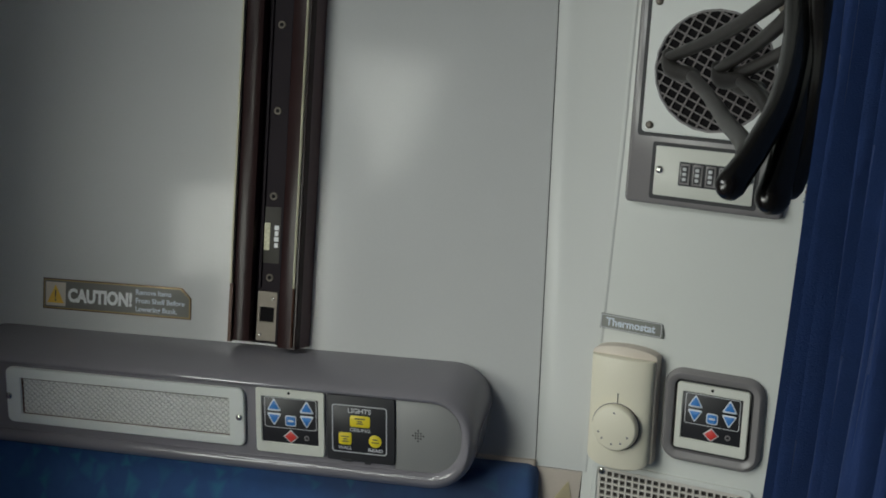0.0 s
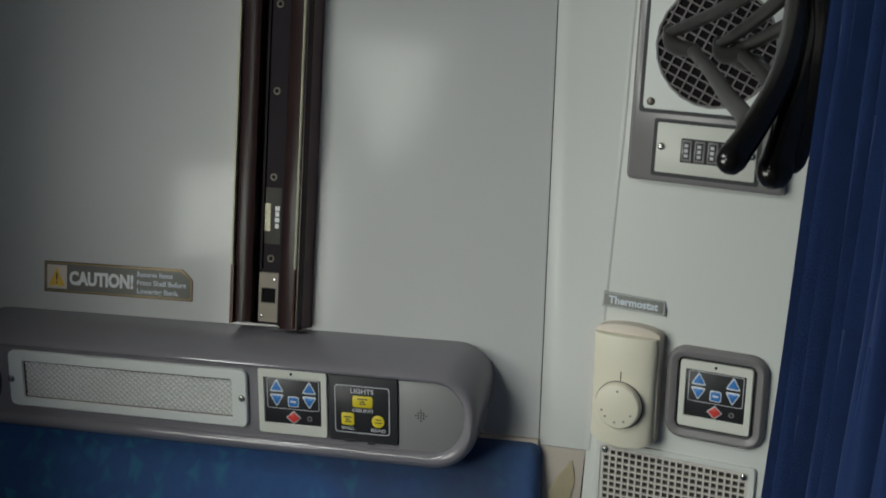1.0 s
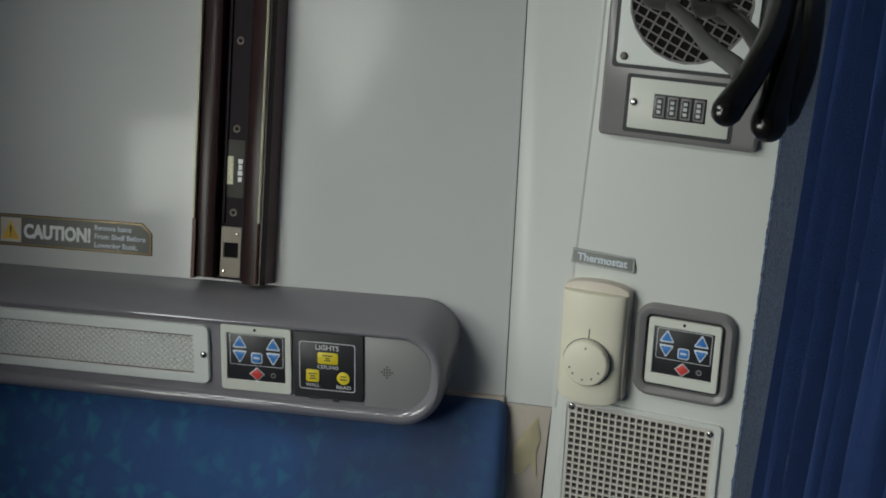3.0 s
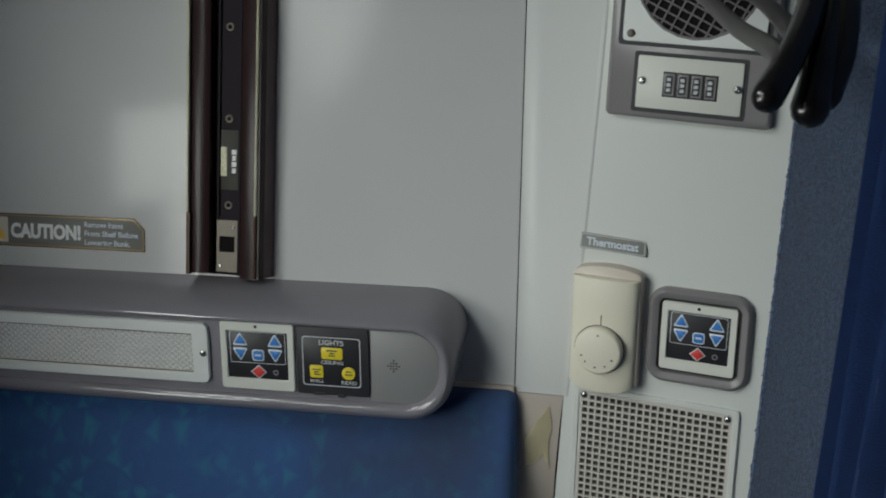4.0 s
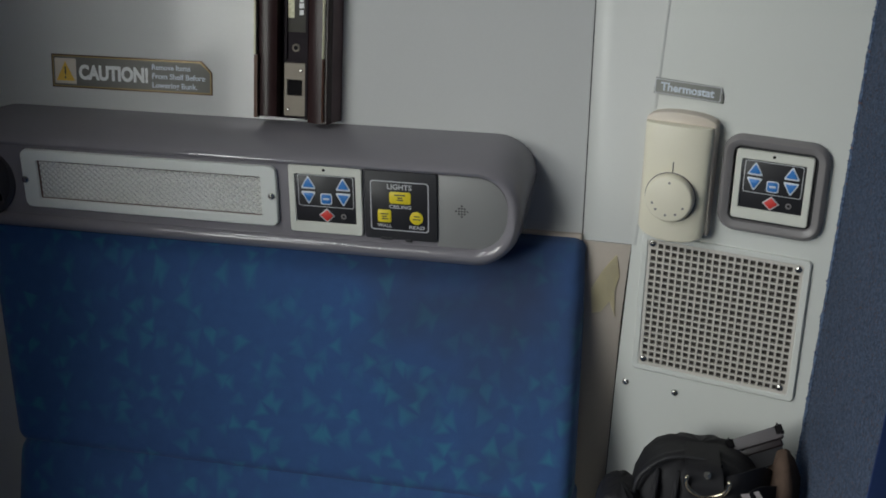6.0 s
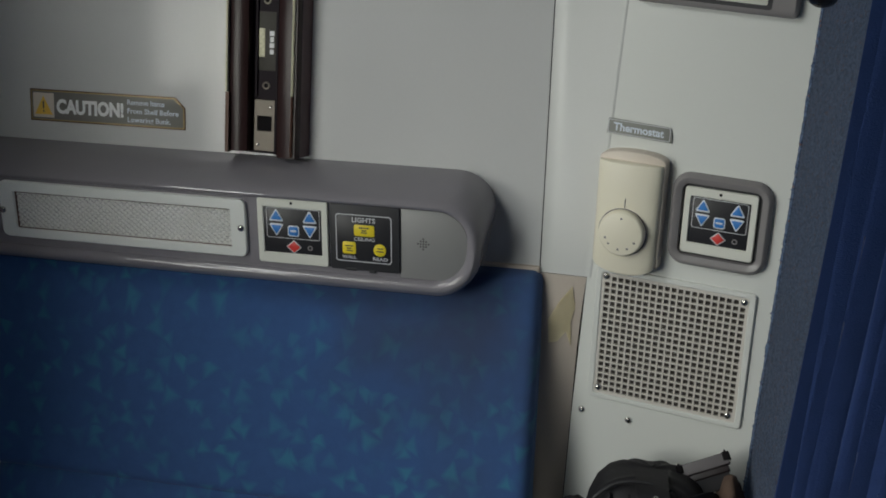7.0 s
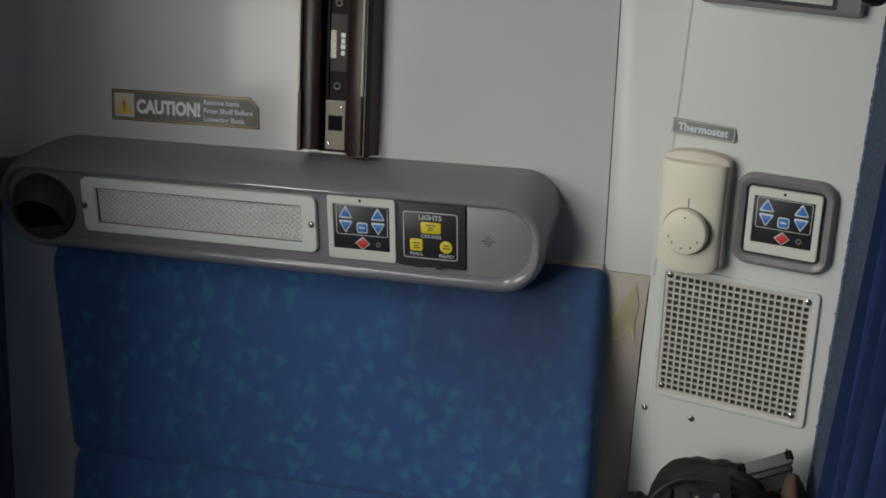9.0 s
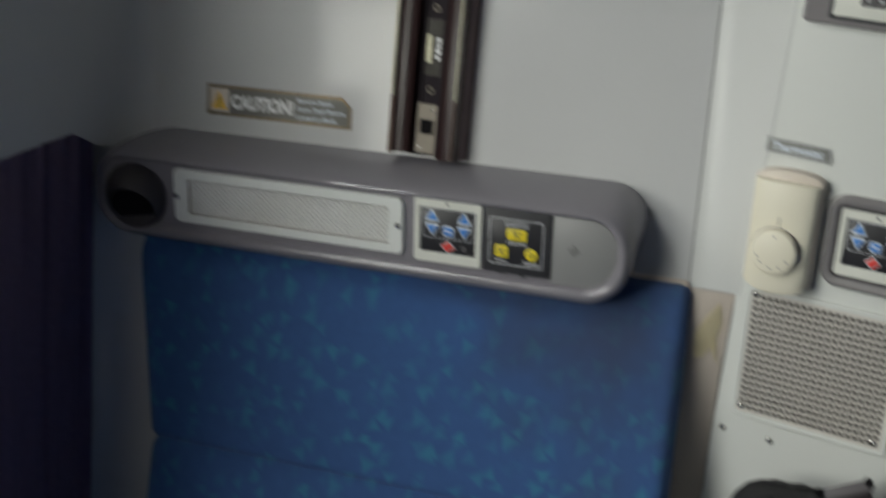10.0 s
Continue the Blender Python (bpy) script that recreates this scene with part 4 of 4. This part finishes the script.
def cushion(name, x0, x1, z0, z1, yb, yf, r, bulge, lean=0.0, corner=(0.03, 0.03, 0.03, 0.03), material=SEAT, roll=0.0, taper=0.0, narrow=0.0):
    """A padded block: rounded outline, domed front, back at yb and front at yf."""
    rings = []
    w, h, cx, cz = x1 - x0, z1 - z0, (x0 + x1) / 2, (z0 + z1) / 2
    steps = [(0.0, yb), (0.0, yf + r)] + [(r * (1 - math.cos(radians(a))), yf + r * (1 - math.sin(radians(a)))) for a in (20, 40, 60, 75, 90)]
    for e, y in steps:
        rings.append([(a, y + lean * (b - cz), b) for a, b in round_outline(w - 2 * e, h - 2 * e, [max(c - e, 0.006) for c in corner], 10, cx, cz)])
    for s in (0.9, 0.72, 0.45, 0.2):
        e = steps[-1][0]
        rings.append([(cx + (a - cx) * s, yf + lean * (cz + (b - cz) * s - cz) - bulge * (1 - s * s), cz + (b - cz) * s) for a, b in round_outline(w - 2 * e, h - 2 * e, [max(c - e, 0.006) for c in corner], 10, cx, cz)])
    bm = loft(rings)
    for v in bm.verts:
        low = min(max((z1 - v.co.z) / (z1 - z0), 0.0), 1.0)
        v.co.x += taper * min(max((-0.36 - v.co.x) / 0.18, 0.0), 1.0) * low ** 1.8 - narrow * min(max((v.co.x - 0.02) / 0.15, 0.0), 1.0) * (1 - low)
        if v.co.y < yb - 0.012:
            s = min(max((v.co.z - (z1 - 0.13)) / 0.13, 0.0), 1.0)
            v.co.y = min(v.co.y + roll * s * s, yb - 0.012)
    return part(name, bm, material, seat)


cushion("backrest", -0.602, 0.2120, 0.770, 1.104, -0.0085, -0.050, 0.022, 0.006, 0.16, (0.014, 0.075, 0.018, 0.02), roll=0.050, taper=0.058, narrow=0.007)
cushion("lumbar_cushion", -0.548, 0.2115, 0.440, 0.786, -0.006, -0.100, 0.028, 0.016, 0.15, (0.02, 0.035, 0.035, 0.03))
cushion("seat_cushion", -0.545, 0.214, 0.300, 0.470, -0.05, -0.560, 0.04, 0.0, 0.0)
part("base", box(-0.55, 0.216, -0.54, -0.012, 0.0, 0.31, 0.005), BEIGE, seat, "beige seat base")

# ---- doorway curtain ----


def drape(name, ctrl, z0, z1, folds, amp, flare, material, label, category, seed=1, zs=40):
    r = random.Random(seed)
    path = smooth_path([(x, y, 0) for x, y in ctrl], 130)
    phase = [r.uniform(-0.5, 0.5) for _ in range(12)]
    bm, rows = bmesh.new(), []
    n = len(path)
    for j in range(zs + 1):
        z = z0 + (z1 - z0) * j / zs
        row = []
        for i, p in enumerate(path):
            s = i / (n - 1)
            d = (path[min(i + 1, n - 1)] - path[max(i - 1, 0)]).normalized()
            nrm = Vector((-d.y, d.x, 0))
            ph = 2 * math.pi * folds * s + 1.3 * math.sin(5 * s + phase[0]) + 0.9 * math.sin(31 * s + phase[3]) + 0.35 * math.sin(3.0 * z + phase[1] + 9 * s)
            off = amp * (0.75 + 0.25 * math.sin(7 * s + phase[2]) + 0.25 * math.sin(43 * s + phase[4])) * (math.sin(ph) + 0.25 * math.sin(2 * ph + 1.7 * z) + 0.16 * math.sin(3.7 * ph + 4.0 * noise.noise((s * 9, z * 3.0, seed + 4.0))) + 0.2 * noise.noise((s * 14, z * 2.2, seed)))
            q = p + nrm * off
            row.append(bm.verts.new((q.x + flare * (z - 1.3) - 0.7 * flare * max(z - 1.3, 0) ** 2, q.y, z)))
        rows.append(row)
    for a, b in zip(rows, rows[1:]):
        for i in range(n - 1):
            bm.faces.new((a[i], a[i + 1], b[i + 1], b[i]))
    bmesh.ops.solidify(bm, geom=list(bm.faces), thickness=0.0025)
    return tagged(part(name, bm, material), label, category)


drape("doorway_curtain", [(0.4745, -0.78), (0.490, -0.88), (0.514, -1.02), (0.542, -1.25), (0.563, -1.60), (0.572, -2.0)], 0.10, 2.10, 27, 0.0125, 0.09, CURTAIN, "royal blue pleated doorway curtain drawn along the aisle wall", "curtain", 3)
# its last three control points are an unseen bunch, added to shade the seat's left
drape("window_curtain", [(-0.646, -0.074), (-0.644, -0.20), (-0.642, -0.42), (-0.608, -0.53), (-0.605, -0.70), (-0.610, -0.86)], 0.30, 1.235, 15, 0.0045, 0.0, NAVY, "dark navy window curtain hanging below the pale trim", "curtain", 5)

# ---- clothes hangers beside the doorway ----


def hanger(apex, arm, far, heel, bar, near, mid, r=0.0098):
    """Moulded hanger seen along its length: far arm, elbow, trouser bar and the stout near arm."""
    apex = Vector(apex)
    h = thing("clothes_hanger", Matrix.Translation(apex), "glossy black plastic clothes hanger on a wall hook", "hanger", "hangers by the doorway")

    def limb(name, ctrl, radius, material, n=16):
        pts = smooth_path([Vector(p) - apex for p in ctrl], 9)
        m = len(pts) - 1
        part(name, tube(pts, [radius(i / m) for i in range(m + 1)], n), material, h)
    far, near = Vector(far), Vector(near)
    limb("shoulder_arm", [apex, *arm, far], lambda s: 0.0082 - 0.0022 * s, HANGER_LIT)
    limb("elbow", [far + Vector((-0.001, 0.004, 0.004)), far.lerp(Vector(heel), 0.35) + Vector((-0.004, 0, -0.006)), Vector(heel), Vector(heel).lerp(Vector(bar[0]), 0.12)], lambda s: 0.0062 + 0.0024 * math.sin(math.pi * min(s * 1.1, 1.0)), HANGER_LIT)
    limb("trouser_bar", [heel, *bar, near + Vector((0.008, 0.040, 0.026)), near + Vector((0.003, 0.012, 0.008))], lambda s: 0.0062 + 0.0009 * math.sin(math.pi * s), HANGER_LIT, 14)
    limb("shoulder_arm", [apex, *mid, near], lambda s: r * (1.0 - 0.06 * s + 0.10 * max(0.0, (s - 0.86) / 0.14) ** 0.7), HANGER)
    hook = [Vector((0, 0, 0.0)), Vector((0, 0, 0.035)), Vector((0.004, 0.010, 0.060)), Vector((0.010, 0.0, 0.085)), Vector((0.016, -0.018, 0.074)), Vector((0.018, -0.022, 0.058))]
    part("hook", tube(smooth_path(hook, 8), 0.0022, 10), STEEL, h, "bent steel wire hook")
    return h


hanger((0.469, -0.430, 1.643), [(0.437, -0.36, 1.626), (0.398, -0.28, 1.6115)], (0.3505, -0.200, 1.599), (0.377, -0.235, 1.579), [(0.401, -0.34, 1.551), (0.420, -0.47, 1.524)], (0.4292, -0.685, 1.475), [(0.469, -0.51, 1.590), (0.460, -0.60, 1.537), (0.4446, -0.655, 1.501)])
hanger((0.487, -0.440, 1.642), [(0.461, -0.37, 1.618), (0.436, -0.29, 1.6035)], (0.4025, -0.215, 1.586), (0.4265, -0.25, 1.574), [(0.449, -0.35, 1.548), (0.461, -0.50, 1.515)], (0.4568, -0.660, 1.468), [(0.485, -0.51, 1.582), (0.475, -0.585, 1.532), (0.4643, -0.635, 1.495)], 0.0118)
hanger((0.489, -0.460, 1.639), [(0.475, -0.38, 1.6015), (0.454, -0.31, 1.591)], (0.422, -0.230, 1.581), (0.4425, -0.26, 1.566), [(0.461, -0.36, 1.538), (0.473, -0.50, 1.511)], (0.4675, -0.645, 1.4765), [(0.4885, -0.52, 1.581), (0.484, -0.585, 1.537), (0.4773, -0.625, 1.501)])
pg = thing("coat_hook", pose(0.5, -0.42, 1.70), "short steel coat peg on the carpeted wall", "hook")
part("peg", tube([(0.025, 0, 0), (0.0, 0, 0.012), (-0.028, 0, 0.022)], 0.005, 12), STEEL, pg)

# ---- bag on the ledge ----
bag = thing("shoulder_bag", pose(0, 0, 0), "black nylon shoulder bag with grey buckle on the ledge", "bag")


def ribbon(pts, w, t, across):
    """A flat webbing strap along points."""
    bm, rows = bmesh.new(), []
    p = smooth_path(pts, 8)
    ac = Vector(across).normalized()
    for i, q in enumerate(p):
        d = (p[min(i + 1, len(p) - 1)] - p[max(i - 1, 0)]).normalized()
        nrm = d.cross(ac).normalized()
        rows.append([bm.verts.new(q + ac * a * w / 2 + nrm * b * t / 2) for a, b in ((-1, -1), (1, -1), (1, 1), (-1, 1))])
    for a, b in zip(rows, rows[1:]):
        for k in range(4):
            bm.faces.new((a[k], a[(k + 1) % 4], b[(k + 1) % 4], b[k]))
    bm.faces.new(rows[0])
    bm.faces.new(rows[-1])
    return bm


def sack(cx, cy, hx, hy, prof, px, py, seed, tilt=0.0, n=56):
    """A soft bag body: squarish rings that sag and wrinkle a little."""
    rings = []
    for k, (z, s) in enumerate(prof):
        ring = []
        for i in range(n):
            a = 2 * math.pi * i / n
            c, sn = math.cos(a), math.sin(a)
            ex, ey = abs(c) ** px * (1 if c > 0 else -1), abs(sn) ** py * (1 if sn > 0 else -1)
            wob = 1 + 0.035 * noise.noise((c * 2.5 + seed, sn * 2.5, z * 9)) + 0.012 * noise.noise((c * 7, sn * 7 + seed, z * 30))
            zz = z + (0.004 * noise.noise((c * 3, sn * 3 + seed, z * 5)) - tilt * ex * s) * (k > 1)
            ring.append((cx + hx * s * ex * wob, cy + hy * s ** 0.45 * ey * wob, zz))
        rings.append(ring)
    return loft(rings)


part("body", sack(0.362, -0.098, 0.080, 0.066, [(0.600, 0.75), (0.606, 0.96), (0.65, 1.0), (0.76, 1.02), (0.82, 1.0), (0.844, 0.96), (0.862, 0.87), (0.876, 0.72), (0.885, 0.52), (0.889, 0.28), (0.890, 0.05)], 0.72, 0.6, 1.0, 0.003), BAG, bag)
part("side_pocket", sack(0.275, -0.135, 0.030, 0.042, [(0.600, 0.75), (0.606, 0.96), (0.65, 1.0), (0.80, 1.0), (0.832, 0.92), (0.846, 0.7), (0.851, 0.4), (0.853, 0.06)], 0.7, 0.7, 5.0), BAG, bag)
part("flap_piping", tube(smooth_path([(0.289, -0.150, 0.838), (0.297, -0.152, 0.868), (0.322, -0.146, 0.889), (0.352, -0.142, 0.893), (0.385, -0.142, 0.887)], 10), 0.0026, 8), BAG_TRIM, bag, "grey piping")
for sx in (0.312, 0.335):
    part("pleat", tube(smooth_path([(sx - 0.006, -0.168, 0.70), (sx - 0.004, -0.170, 0.80), (sx + 0.002, -0.163, 0.855), (sx + 0.004, -0.150, 0.876)], 8), 0.0035, 8), BAG, bag)
part("strap_tab", ribbon([(0.362, -0.098, 0.8925), (0.364, -0.140, 0.8915), (0.367, -0.162, 0.888), (0.370, -0.171, 0.876), (0.371, -0.172, 0.862)], 0.038, 0.003, (1, 0.05, 0)), BAG, bag, "black webbing tab")
part("rivet", revolve([(0.0045, 0), (0.0042, 0.0012), (0.0, 0.002)], 16), STEEL, bag, "steel rivet").matrix_local = pose(0.3705, -0.1715, 0.8865, 40)
ring = [(0.3715 + 0.0235 * math.cos(a), -0.1770 - 0.006 * math.sin(a), 0.8800 + 0.0185 * math.sin(a)) for a in [radians(d) for d in range(165, 381, 12)]]
part("d_ring", tube(ring, 0.0029, 10), RING, bag, "bright brassy steel ring")
part("shoulder_strap", ribbon([(0.390, -0.168, 0.872), (0.408, -0.160, 0.876), (0.428, -0.140, 0.876), (0.442, -0.118, 0.862), (0.450, -0.108, 0.830), (0.454, -0.105, 0.70), (0.454, -0.105, 0.612)], 0.026, 0.003, (0.05, 0.55, 0.8)), BAG, bag, "black webbing strap")
part("strap_fold", ribbon([(0.398, -0.172, 0.842), (0.425, -0.160, 0.858), (0.452, -0.130, 0.850)], 0.030, 0.003, (0.1, 0.3, 0.9)), BAG, bag)
bk = part("buckle", box(-0.031, 0.031, -0.006, 0.006, -0.0065, 0.0085, 0.002), BUCKLE, bag, "grey plastic strap buckle")
bk.matrix_local = pose(0.4235, -0.072, 0.894, -30, -24, 4)
part("buckle_underside", box(-0.026, 0.028, -0.003, 0.007, -0.0150, -0.0060, 0.002), MAROON, bk, "dark maroon buckle underside")
for ex in (-0.0290, 0.0290):
    part("buckle_clip", box(ex - 0.0042, ex + 0.0042, -0.0078, 0.0070, -0.0015, 0.0090, 0.0012), DARK_HOLE, bk, "black end clip")
    part("clip_pin", tube([(ex, -0.0080, 0.0105), (ex, 0.0065, 0.0105)], 0.0012, 8), STEEL, bk, "steel clip pin")
part("buckle_web", ribbon([(-0.028, -0.001, -0.020), (0.0, -0.002, -0.024), (0.026, -0.001, -0.022)], 0.018, 0.003, (0, 0.2, 1)), BAG, bk)
part("tag", ribbon([(0.412, -0.175, 0.872), (0.420, -0.181, 0.852), (0.430, -0.183, 0.800)], 0.009, 0.0015, (1, 0.1, 0.2)), PAPER, bag, "pale paper tag")
part("tag", ribbon([(0.424, -0.170, 0.874), (0.434, -0.177, 0.856), (0.442, -0.180, 0.810)], 0.006, 0.0015, (1, 0.1, 0.2)), PAPER, bag, "pale paper tag")
fl = thing("folded_fleece", pose(0.456, -0.098, 0.60), "tan fleece cloth stuffed behind the bag", "cloth")
part("cloth", loft([[(0.021 * s * math.cos(a) * (1 + 0.15 * math.sin(5 * a + z * 30)), 0.055 * s * math.sin(a), z) for a in [2 * math.pi * i / 28 for i in range(28)]] for z, s in ((0.0, 0.8), (0.02, 1), (0.2, 1), (0.266, 0.8), (0.288, 0.45), (0.296, 0.1))]), TAN_FLEECE, fl)
# yellow patch of light on the lower strip, laid on as a thin coloured sheet
bm = bmesh.new()
patch = [(0.2145, 1.040), (0.2285, 1.066), (0.2435, 1.086), (0.2480, 1.058), (0.2430, 1.038), (0.2450, 1.003), (0.2375, 1.024), (0.2275, 1.010), (0.2165, 1.008)]
mid = bm.verts.new((0.231, strip_y(0.231, 1.06) - 0.0006, 1.06))
rim = [bm.verts.new((x, strip_y(x, z) - 0.0006, z)) for (x0, z0), (x1, z1) in zip(patch, patch[1:] + patch[:1]) for x, z in ((x0, z0), ((x0 + x1) / 2, (z0 + z1) / 2))]
for p, q in zip(rim, rim[1:] + rim[:1]):
    bm.faces.new((mid, p, q))
bmesh.ops.solidify(bm, geom=list(bm.faces), thickness=0.0004)
tagged(part("wall_light_patch", bm, LIGHT_PATCH), "yellow patch of light on the beige board, as a thin sheet", "sticker")
